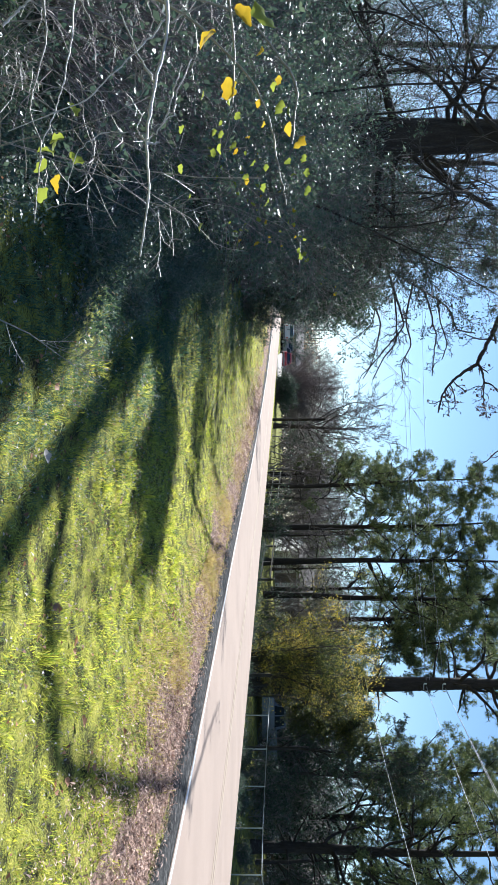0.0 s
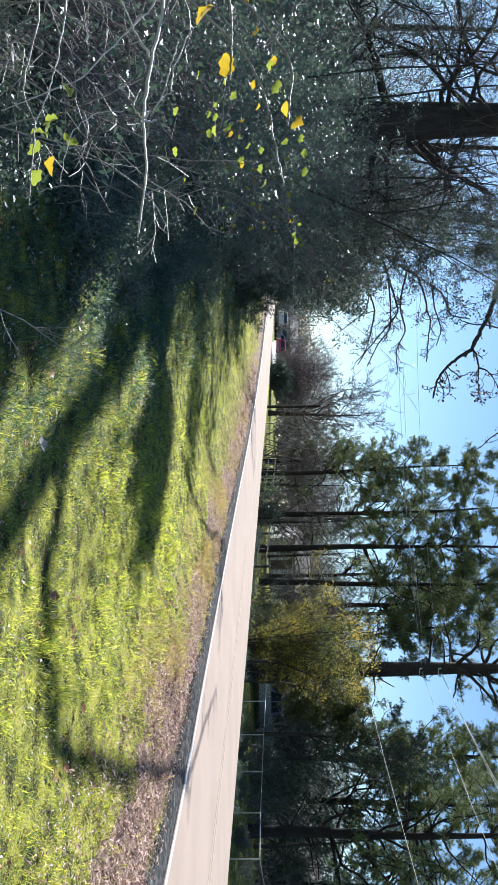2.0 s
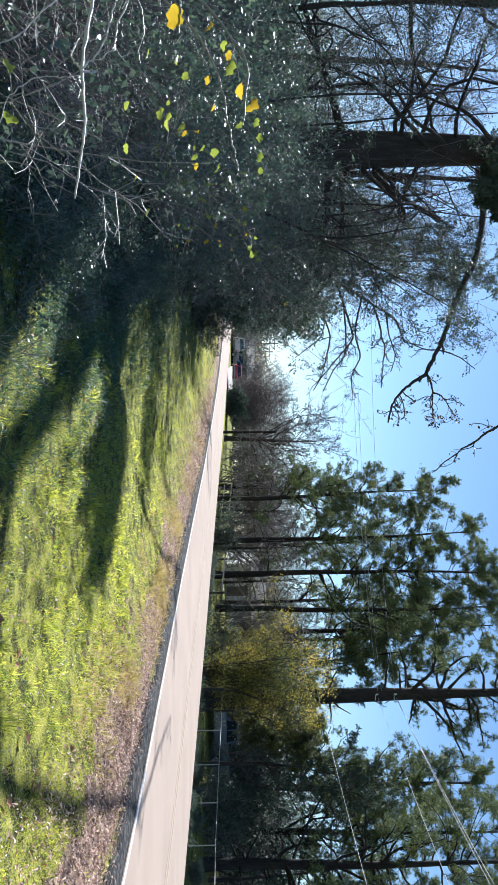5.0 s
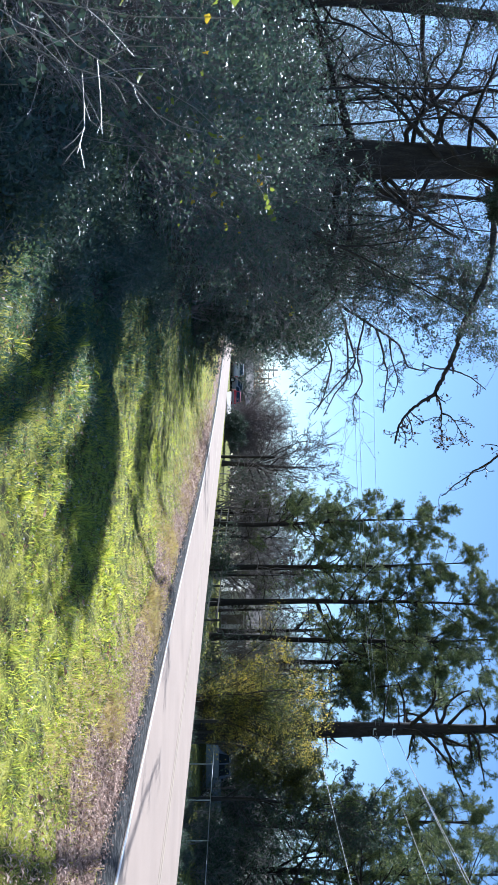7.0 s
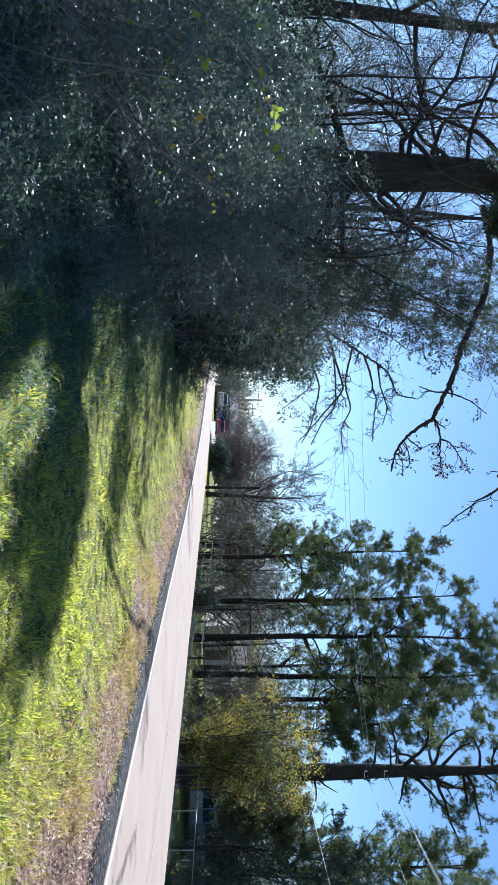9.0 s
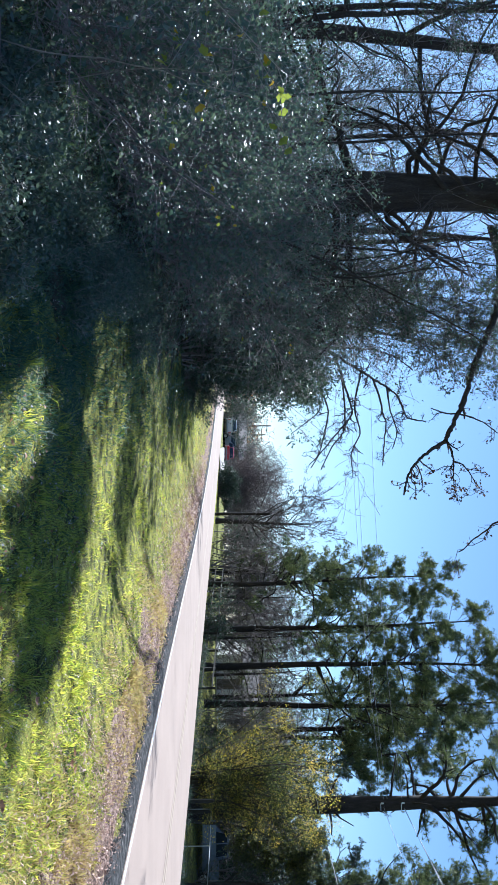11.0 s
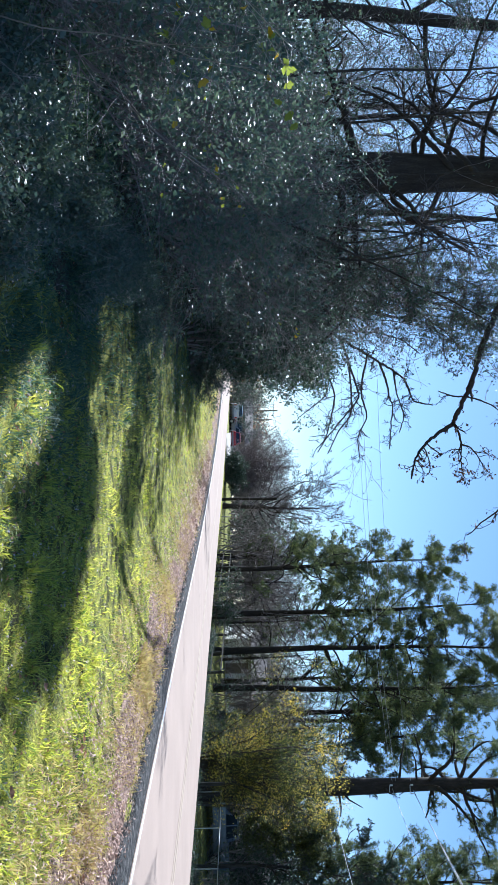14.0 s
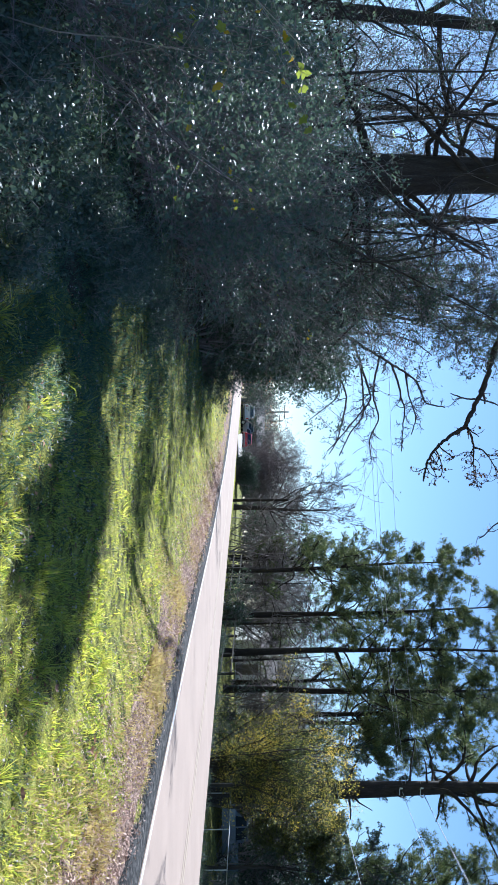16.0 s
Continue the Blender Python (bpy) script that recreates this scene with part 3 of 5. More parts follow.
shrub("shrub", "low leafy evergreen bush at the end of the thicket", -5.25, 30.2, 1.5, 0.8, 372, 30, 7, 8, 0.07, PRIVET, TWIG, 0.08, 0.004, 0.06, group="shrubs at the wood's edge")

# the trees across the road
PINES = [  # x, y, height, radius, clear trunk, reach
    (3.2, 60, 16.6, 0.2, 0.28, 0.24), (6.8, 64, 20, 0.25, 0.34, 0.22), (9.0, 61, 21.5, 0.27, 0.36, 0.21), (11.7, 62, 22.5, 0.26, 0.36, 0.21), (14.6, 66, 22.5, 0.26, 0.36, 0.22), (2.8, 70, 11, 0.17, 0.2, 0.25),
    (14.4, 48, 24, 0.62, 0.52, 0.22), (22.6, 45, 20, 0.34, 0.2, 0.26), (23.6, 58, 20, 0.26, 0.25, 0.24), (25.5, 55, 20, 0.28, 0.2, 0.26), (28.5, 50, 19, 0.28, 0.2, 0.26), (27.0, 66, 21, 0.28, 0.25, 0.24), (17.0, 76, 21, 0.28, 0.3, 0.24), (12.9, 71, 17, 0.2, 0.14, 0.24), (8.2, 73, 15, 0.18, 0.14, 0.25), (16.4, 61, 17, 0.2, 0.16, 0.24)]
for i, (x, y, h, r, c, q) in enumerate(PINES):
    pine("tall pine with a bare straight trunk and open crown", x, y, h, r, 500 + i, c, q, limbs=30 if r > 0.5 else 68, tufts=16 if y < 67 else 8, needle=0.24)
shrub("small_tree", "bushy small tree with yellowing leaves", 11.2, 42.0, 6.0, 1.3, 601, 38, 8, 26, 0.075, YELLOW_LEAF, BARK, 0.03, 0.008, 0.14, "tree", reach=0.36)
bare_tree("small_tree", "bushy small tree with dull green leaves", 13.5, 43.4, 6.6, 0.1, 602, 46, (7, 6, 0), 0.34, 0.4, 64, fine=0.008, leaves=26, leaf_mat=OLIVE_LEAF, leaf_size=0.095, wander=0.1)
shrub("rounded_tree", "rounded leafless brown tree beside the road", -5.6, 88.0, 7.0, 3.7, 610, 150, 12, 0, droop=0.03, fine=0.012, category="tree", reach=0.3, vary=0.08)
shrub("shrub", "low dark evergreen bush at the roadside bend", -5.0, 81.0, 2.0, 1.6, 612, 30, 7, 8, 0.16, EVERGREEN, TWIG, 0.08, 0.008, 0.1)
bare_tree("bare_tree", "leafless spreading tree in front of pines", -1.6, 76, 8.8, 0.26, 611, 22, (7, 6, 4), 0.16, 0.8, 55, fine=0.014, wander=0.12)
for i, (x, y, h) in enumerate([(17.5, 46, 9), (20.5, 50, 10), (25.0, 48, 9), (16.0, 54, 9), (7.6, 66, 8), (11.0, 70, 8), (4.6, 68, 7)]):
    bare_tree("bare_tree", "leafless understorey tree in the shade of pines", x, y, h, 0.13, 620 + i, 14, (6, 5, 0), 0.15, 0.5, 55, fine=0.013, leaves=22 if i < 4 else 0, leaf_mat=EVERGREEN, leaf_size=0.12)

# far and middle-distance woods that close the view
def brush(name, label, places, seed, height, stems, leaves, leaf_size, leaf_mat, fine, sub=5, bends=(3, 2), stem_mat=None):
    """An uncountable tangle: many stems with twigs and leaves over a stretch of ground."""
    rng = np.random.default_rng(seed)
    S = np.repeat(places, stems, axis=0)
    S = S + rng.normal(size=S.shape) * np.array([1, 1, 0]) * min(1.2, height * 0.25)
    S[:, 2] = land(S[:, 0], S[:, 1]) - 0.1
    n = len(S)
    D = rng.normal(size=(n, 3)) * 0.35 + np.array([0, 0, 1])
    L = height * rng.uniform(0.5, 1.15, n)
    P, R = grow(rng, S, D, L, fine * 2.5 * rng.uniform(0.7, 1.5, n), 6, 0.12, 0.0, 0.35)
    s1 = spawn(rng, P, R, L, sub, 0.15, 1.0, 50, 0.45, 0.6)
    P1, R1 = grow(rng, *s1, bends[0], 0.2, 0.0, 0.5)
    s2 = spawn(rng, P1, R1, s1[2], 4, 0.2, 1.0, 50, 0.55, 0.7)
    P2, R2 = grow(rng, *s2, bends[1], 0.2, 0.0, 0.6)
    top = tagged(mesh(name, *joined([tubes(P, np.maximum(R, fine), 4), tubes(P1, np.maximum(R1, fine), 3), tubes(P2, np.maximum(R2, fine), 3)]), stem_mat or TWIG), label, "undergrowth", kind="stuff")
    if leaves:
        at = np.concatenate([scatter_on(rng, P2, leaves, leaf_size * 1.5), scatter_on(rng, P1, leaves, leaf_size * 1.5)])
        mesh("foliage", *leaf_quads(rng, at, leaf_size), leaf_mat, top)
    return top


def open_view(p, gaps):
    """Leaves clear the lanes (from x / y to x / y) where nothing grows."""
    q = p[:, 0] / p[:, 1]
    return p[~np.any([(q > a) & (q < b) for a, b in gaps], axis=0)]


def line_of(rng, x0, y0, x1, y1, n, wide):
    t = rng.uniform(0, 1, n)[:, None]
    p = np.array([[x0, y0, 0.0]]) * (1 - t) + np.array([[x1, y1, 0.0]]) * t
    return p + rng.normal(size=p.shape) * np.array([wide, wide, 0])


wr = np.random.default_rng(8)
brush("undergrowth", "brown leafless brush under the pines", open_view(line_of(wr, 2.5, 70, 26, 62, 100, 3.0), [(0.115, 0.21)]), 81, 8.0, 5, 0, 0.1, None, 0.014)
brush("undergrowth", "dark evergreen brush in deep shade under pines", open_view(line_of(wr, 5, 54, 30, 40, 46, 1.8), [(0.10, 0.20), (0.29, 0.40), (0.49, 0.53)]), 82, 2.2, 5, 5, 0.14, EVERGREEN, 0.01)
brush("undergrowth", "low dark weeds along the foot of the bank", line_of(wr, 5.6, 48, 13.5, 27, 46, 0.6), 83, 0.7, 7, 4, 0.06, EVERGREEN, 0.005)
brush("undergrowth", "dark evergreen thicket closing the yard behind the fence", line_of(wr, 17, 57, 44, 50, 72, 1.8), 91, 5.0, 5, 6, 0.2, EVERGREEN, 0.015)
# weeds added to cover sunlit ground where pine shade should darken it
brush("undergrowth", "low dark weeds added to hide ground before the shaded yard", open_view(line_of(wr, 13.5, 46, 21, 37, 34, 0.5), [(0.30, 0.385)]), 94, 0.75, 6, 5, 0.07, EVERGREEN, 0.006)
brush("undergrowth", "brown leafless thicket behind the small house", line_of(wr, 4, 92, 30, 86, 46, 1.5), 95, 8.0, 4, 0, 0.1, None, 0.018)
brush("far_woods", "dense mixed woods closing the view across the road", line_of(wr, 0, 106, 70, 86, 76, 4), 84, 8.5, 4, 4, 0.42, EVERGREEN, 0.03)
brush("far_woods", "dense brown woods where the road bends", line_of(wr, -34, 120, 4, 128, 60, 5), 85, 5.0, 5, 6, 0.22, EVERGREEN, 0.025)
brush("far_woods", "rust-coloured woods beyond the bend", line_of(wr, -24, 132, -10, 136, 14, 3), 86, 5.5, 4, 6, 0.28, RUST_LEAF, 0.03)
brush("woods_understorey", "deep shaded understorey of the near woods", line_of(wr, -10, 15, -22, 60, 36, 2.0), 87, 2.9, 6, 4, 0.13, EVERGREEN, 0.006)
brush("woods_understorey", "fine leafy tangle filling the thicket behind the brambles", line_of(wr, -5.5, 4, -8.5, 14, 30, 1.0), 96, 2.0, 6, 6, 0.055, PRIVET, 0.003)
brush("woods_understorey", "dark woods thickening behind the shrubs", line_of(wr, -22, 0, -44, 100, 32, 5), 88, 5.2, 4, 4, 0.42, EVERGREEN, 0.02)

brush("woods_canopy", "fine leafless canopy of trees deeper in the woods", line_of(wr, -13, 24, -30, 62, 36, 3.5), 92, 13.0, 3, 3, 0.11, EVERGREEN, 0.008, sub=11, bends=(6, 4))
brush("vine_tangle", "brown tangle of dead vines and dry stalks", line_of(wr, -2.5, 3.0, -4.5, 9.5, 40, 0.4), 89, 0.8, 7, 0, 0.1, None, 0.0016, bends=(4, 3), stem_mat=CANE)
brush("vine_tangle", "brown tangle of dead vines and dry stalks", line_of(wr, -3.2, 2.5, -6.5, 10, 40, 0.6), 90, 1.3, 7, 0, 0.1, None, 0.002, bends=(4, 3), stem_mat=CANE)

ir = np.random.default_rng(61)
brush("woods_canopy", "fine vine-hung twigs with small green leaves at the wood's edge", line_of(ir, -9.3, 25.5, -12.6, 40.0, 22, 0.5), 98, 9.0, 3, 3, 0.07, PRIVET, 0.006, sub=11, bends=(5, 4))
brush("ground_ivy", "low pale-veined ivy and weeds along the thicket's foot", line_of(ir, -1.35, 3.9, -3.2, 15.0, 70, 0.25), 97, 0.42, 6, 5, 0.036, PRIVET, 0.0016, stem_mat=CANE)

# ---- grass and litter ----
def strip(rng, near, far, s0, s1, y0=-6.0, y1=50.0, side="left"):
    """Places along the road between s0 and s1 metres from its edge: evenly up to y = 11, then thinning out."""
    t = rng.uniform(0, 1, far)
    y = np.concatenate([rng.uniform(y0, 11.0, near), 11.0 * (y1 / 11.0) ** t])
    s = rng.uniform(s0, s1, len(y))
    return (road_left(y) - s if side == "left" else road_right(y) + s), y, s


def tussock(x, y):
    v = np.sin(2.9 * x + 1.3 * y) * np.sin(2.3 * y - 1.1 * x + 0.7) + 0.6 * np.sin(6.3 * x - 2.1 * y + 1) * np.sin(5.7 * y + 1.7 * x)
    return np.clip(0.5 + 0.4 * v, 0, 1)


def chance(a, b, k):
    v = np.sin(a * 127.1 + b * 311.7 + k * 74.7) * 43758.5453
    return v - np.floor(v)


def grass(label, x, y, rng, mat, low, high, width, lay=0.7, bare=0.0):
    """Bent, ruffled blades in small tufts of uneven height, with gaps between the tufts."""
    far = np.maximum(1.0, y / 6.0)
    c = 0.085 * 2.0 ** np.floor(np.log2(far))
    ix, iy = np.floor(x / c + 0.5 * np.sin(y * 9)), np.floor(y / c + 0.5 * np.sin(x * 11))
    keep = chance(ix, iy, 5) > bare
    x, y, ix, iy, far, c = x[keep], y[keep], ix[keep], iy[keep], far[keep], c[keep]
    n = len(x)
    z = land(x, y) - 0.01
    h = rng.uniform(low, high, n) * (0.5 + 0.95 * tussock(x, y)) * (0.62 + 0.75 * chance(ix, iy, 3) ** 1.6) * np.minimum(far, 1.6) ** 0.4
    w = width * far * rng.uniform(0.6, 1.3, n)
    a, b = rng.uniform(0, 2 * np.pi, n), chance(ix, iy, 7) * 2 * np.pi + rng.normal(size=n) * 1.3
    side = np.stack([np.cos(a), np.sin(a), rng.normal(size=n) * 0.3], axis=1) * w[:, None] / 2
    bend = np.stack([np.cos(b), np.sin(b), np.zeros(n)], axis=1) * (h * rng.uniform(0.1, lay * 1.8, n))[:, None]
    root = np.stack([x, y, z], axis=1)
    up = np.zeros((n, 3))
    up[:, 2] = h
    mid, tip = root + bend * 0.4 + up * 0.7, root + bend + up * rng.uniform(0.45, 1.05, (n, 1))
    V = np.stack([root - side, root + side, mid + side * 0.85, mid - side * 0.85, tip], axis=1).reshape(-1, 3)
    o = np.arange(n)[:, None] * 5
    close, away = o[y < 18], o[y >= 18]
    F = np.concatenate([close + np.array([[0, 1, 2]]), close + np.array([[0, 2, 3]]), close + np.array([[3, 2, 4]]), away + np.array([[0, 1, 4]])], axis=0)
    return tagged(mesh("grass", V, F, mat), label, "grass", kind="stuff")


gr = np.random.default_rng(21)
x, y, s = strip(gr, 235000, 105000, 0.6, 8.0, y0=1.0, y1=84.0)
edge = 0.98 + 0.26 * np.sin(1.3 * y) * np.sin(0.5 * y) + 0.55 * (tussock(x * 1.7, y * 1.3) - 0.5)
keep = gr.uniform(0, 1, len(x)) < np.interp(s - edge, [-0.5, 0.0, 0.35], [0.04, 0.35, 1.0])
dry = (y > 25) & (s < 2.4 + 0.5 * np.sin(y * 0.4)) & (gr.uniform(0, 1, len(x)) < np.interp(y, [25, 31], [0, 0.75]))
x, y, s = x[keep & ~dry], y[keep & ~dry], s[keep & ~dry]
# blades nearer the thicket take the colour with shade mixed in
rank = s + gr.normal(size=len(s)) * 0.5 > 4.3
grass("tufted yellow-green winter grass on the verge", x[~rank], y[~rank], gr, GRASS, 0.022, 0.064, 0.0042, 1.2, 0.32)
grass("rank grass beside the thicket with shade tinted into it", x[rank], y[rank], gr, SHADE_GRASS, 0.03, 0.10, 0.0042, 1.3, 0.2)
x, y, s = strip(gr, 26000, 14000, 0.4, 2.0)
keep = gr.uniform(0, 1, len(x)) < np.clip(2.6 * tussock(x * 0.55 + 3, y * 0.45) - 0.9, 0.02, 1) * np.interp(s, [0.4, 0.8, 1.5, 2.0], [0.15, 0.8, 1, 0.4])
grass("straw-coloured dry grass near the road", x[keep], y[keep], gr, STRAW, 0.03, 0.09, 0.0046, 1.0)
bank = np.random.default_rng(26)
y = 24.0 * (82.0 / 24.0) ** bank.uniform(0, 1, 9000)
s = bank.uniform(0.35, 3.0, len(y))
grass("dry tan and brown grass on the bank by the bend", road_left(y) - s, y, bank, STRAW, 0.03, 0.09, 0.0046, 1.0, 0.25)
patches = np.random.default_rng(24)
px, py = [], []
for cy, cs, ly, ls, n in [(13.4, 0.7, 1.1, 0.2, 4200), (17.5, 0.8, 1.4, 0.2, 1600), (9.4, 0.95, 0.5, 0.12, 900), (22.5, 0.8, 1.8, 0.25, 1500), (30.0, 0.8, 3.0, 0.3, 1800)]:
    qy = cy + patches.normal(size=n) * ly * 0.6
    px.append(road_left(qy) - cs - np.clip(patches.normal(size=n), -1.6, 1.6) * ls)
    py.append(qy)
grass("patches of orange-tan dry grass beside the shoulder", np.concatenate(px), np.concatenate(py), patches, STRAW, 0.04, 0.09, 0.005, 1.0)
x, y, s = strip(gr, 3000, 14000, 0.15, 2.8, y1=80.0, side="right")
grass("short grass along the far road edge", x, y, gr, GRASS, 0.02, 0.055, 0.0045)
tufts = np.random.default_rng(22)
tx, ty = [], []
for i in range(44):
    cx, cy, _ = strip(tufts, 1, 0, 1.8, 5.2, y0=2.0)
    tx.append(cx[0] + tufts.normal(size=46) * 0.025)
    ty.append(cy[0] + tufts.normal(size=46) * 0.025)
grass("long arching tufts standing above the verge", np.concatenate(tx), np.concatenate(ty), tufts, GRASS, 0.09, 0.17, 0.0042, 0.9)


GREY_LEAF = leafy("pale_grey_leaf", [(0.3, (0.36, 0.30, 0.27)), (0.7, (0.55, 0.48, 0.44))], 0.2, 0.6, 0.3, 8)
BROWN_LEAF = leafy("large_brown_leaf", [(0.3, (0.20, 0.095, 0.05)), (0.7, (0.42, 0.22, 0.12))], 0.25, 0.6, 0.3, 8)


def litter(label, x, y, rng, size, mat=LITTER, slim=0.3):
    n = len(x)
    z = land(x, y) + rng.uniform(0.006, 0.055, n)
    a = rng.uniform(0, 2 * np.pi, n)
    d = unit(np.stack([np.cos(a), np.sin(a), rng.normal(size=n) * 0.45], axis=1))
    q = unit(np.stack([-np.sin(a), np.cos(a), rng.normal(size=n) * 0.55], axis=1))
    L = size * rng.uniform(0.5, 1.3, n)[:, None] * np.clip(y / 14, 1, 2.5)[:, None]
    c = np.stack([x, y, z], axis=1)
    lift = np.array([[0, 0, 0.2]]) * L
    V = np.stack([c - d * L / 2, c + q * L * slim + lift, c + d * L / 2, c - q * L * slim + lift], axis=1).reshape(-1, 3)
    return tagged(mesh("leaf_litter", V, np.arange(n * 4).reshape(-1, 4), mat), label, "leaf litter", kind="stuff")


x, y, s = strip(gr, 46000, 18000, 0.22, 1.9, y1=45.0)
keep = gr.uniform(0, 1, len(x)) < np.interp(s, [0.22, 0.34, 0.46, 0.95, 1.15, 1.9], [0.04, 0.25, 1.0, 0.95, 0.45, 0.06])
litter("windrow of brown dead leaves and pine straw along the shoulder", x[keep], y[keep], gr, 0.055, slim=0.12)
x, y, s = strip(gr, 2600, 500, 1.2, 6.5, y1=30.0)
litter("dead brown leaves scattered in the grass", x, y, gr, 0.036, BROWN_LEAF)
x, y, s = strip(gr, 5500, 1500, 1.2, 5.5, y1=30.0)
litter("pale shreds of dead leaves caught in the grass", x, y, gr, 0.026, GREY_LEAF)


def gravel(label, x, y, rng, size, mat):
    """Small broken stones, each a skewed octahedron."""
    n = len(x)
    c = np.stack([x, y, np.maximum(land(x, y), rise(y) - 0.06) + 0.03], axis=1)
    d = np.array([[1, 0, 0], [0, 1, 0], [-1, 0, 0], [0, -1, 0], [0, 0, 1], [0, 0, -1]], dtype=float)
    V = c[:, None, :] + d[None] * rng.uniform(0.4, 1.0, (n, 6, 1)) * (size * np.clip(y / 9, 1, 2.5))[:, None, None] * np.array([1, 1, 0.6])
    f = np.array([[0, 1, 4], [1, 2, 4], [2, 3, 4], [3, 0, 4], [1, 0, 5], [2, 1, 5], [3, 2, 5], [0, 3, 5]])
    F = (np.arange(n)[:, None, None] * 6 + f[None]).reshape(-1, 3)
    return tagged(mesh("gravel", V.reshape(-1, 3), F, mat), label, "gravel", kind="stuff")


STONE = leafy("dark_asphalt_crumbs", [(0.2, (0.02, 0.02, 0.02)), (0.5, (0.06, 0.056, 0.052)), (0.75, (0.16, 0.15, 0.14)), (0.9, (0.32, 0.29, 0.27))], 0.0, 0.85, 0.3, 3)
x, y, s = strip(gr, 7500, 3200, 0.02, 0.5, y1=40.0)
keep = gr.uniform(0, 1, len(x)) < np.interp(s, [0, 0.1, 0.38, 0.5], [0.5, 1, 0.9, 0.2])
gravel("crumbled dark asphalt and grit on the shoulder", x[keep], y[keep], gr, 0.012, STONE)


def fallen_leaf(x, y, size, turn, mat, label, seed):
    """One curled lobed leaf lying on the grass."""
    rng = np.random.default_rng(seed)
    k = 18
    a = np.arange(k) * 2 * np.pi / k
    rad = size / 2 * (0.84 + 0.13 * np.cos(5 * a)) * rng.uniform(0.85, 1.1, k)
    V = np.concatenate([np.zeros((1, 3)), np.stack([np.cos(a) * rad * 1.25, np.sin(a) * rad * 0.85, 0.35 * np.abs(np.sin(a)) * rad + rng.uniform(0, 0.008, k)], axis=1)])
    F = np.array([[0, 1 + i, 1 + (i + 1) % k] for i in range(k)])
    ob = mesh("fallen_leaf", V, F, mat)
    tagged(ob, label, "fallen leaf", "fallen leaves on the verge")
    ob.matrix_world = pose(x, y, float(land(x, y)) + 0.04, 8, -7, turn)
    return ob


for i, (x, y, z, a) in enumerate([(2.5, 6.8, 0.08, 30), (1.1, 5.2, 0.08, 80), (1.13, 5.28, 0.07, 20), (1.45, 5.7, 0.08, 140), (1.5, 5.62, 0.06, 60), (2.05, 5.75, 0.09, 20), (2.42, 5.85, 0.08, 60), (2.38, 5.75, 0.07, 150), (2.3, 5.3, 0.08, 40), (2.2, 5.0, 0.07, 170), (2.26, 5.05, 0.06, 80), (-0.35, 5.0, 0.08, 100), (0.55, 7.3, 0.07, 100), (1.9, 8.0, 0.08, 10), (2.15, 9.9, 0.09, 50), (2.2, 9.98, 0.08, 120), (2.1, 10.05, 0.07, 10), (1.5, 9.2, 0.08, 60), (0.9, 10.4, 0.08, 20), (2.5, 11.2, 0.09, 80), (2.9, 9.2, 0.08, 140)]):
    fallen_leaf(x, y, z, a, BROWN_LEAF, "curled brown oak leaf lying on the grass", 700 + i)
fallen_leaf(0.1, 4.9, 0.1, 40, GREY_LEAF, "pale grey dead leaf lying on the grass", 720)

# ---- the overhanging limbs of the oak ----
def limb(name, pts, r0, r1, seed, twigs, parent, mat=BARK, leaves=2, reach=2.6, fine=0.007, more=4, gnarl=0.3, start=0.35):
    """A crooked limb along a line, with zigzag twigs and a few leaves left on them."""
    rng = np.random.default_rng(seed)
    pts = np.array(pts, dtype=float) - np.array(parent.matrix_world.translation)
    t = np.linspace(0, len(pts) - 1, len(pts) * 6)
    P = np.stack([np.interp(t, np.arange(len(pts)), pts[:, k]) for k in range(3)], axis=1)
    for _ in range(4):
        P[1:-1] = (P[:-2] + 2 * P[1:-1] + P[2:]) / 4
    P[1:-1] += rng.normal(size=P[1:-1].shape) * 0.15 * r0
    R = r1 + (r0 - r1) * np.linspace(1, 0, len(P)) ** 1.3
    R *= 1 + 0.25 * (rng.uniform(0, 1, len(P)) > 0.85)
    ob = mesh(name, *tubes(P[None], R[None], 8), mat, parent, smooth=True)
    L = np.array([reach])
    s1 = spawn(rng, P[None], R[None], L, twigs, start, 1.0, 55, 0.5, 0.6, 0.3)
    P1, R1 = grow(rng, *s1, 8, gnarl, -0.05, 0.45)
    s2 = spawn(rng, P1, np.maximum(R1, 0.008), s1[2], more, 0.2, 1.0, 50, 0.5, 0.7)
    P2, R2 = grow(rng, *s2, 6, gnarl * 1.2, -0.05, 0.6)
    for k in range(len(P1)):
        own = slice(k * more, k * more + more)
        mesh("twig", *joined([tubes(P1[k:k + 1], np.clip(R1[k:k + 1], fine, 0.03), 4), tubes(P2[own], np.clip(R2[own], fine * 0.7, fine * 1.6), 3)]), mat, ob)
    if leaves:
        mesh("leaves", *leaf_quads(rng, scatter_on(rng, P2, leaves, 0.03, 0.5), 0.075, 0.3, 0.7), DARK_LEAF, ob)
    return ob


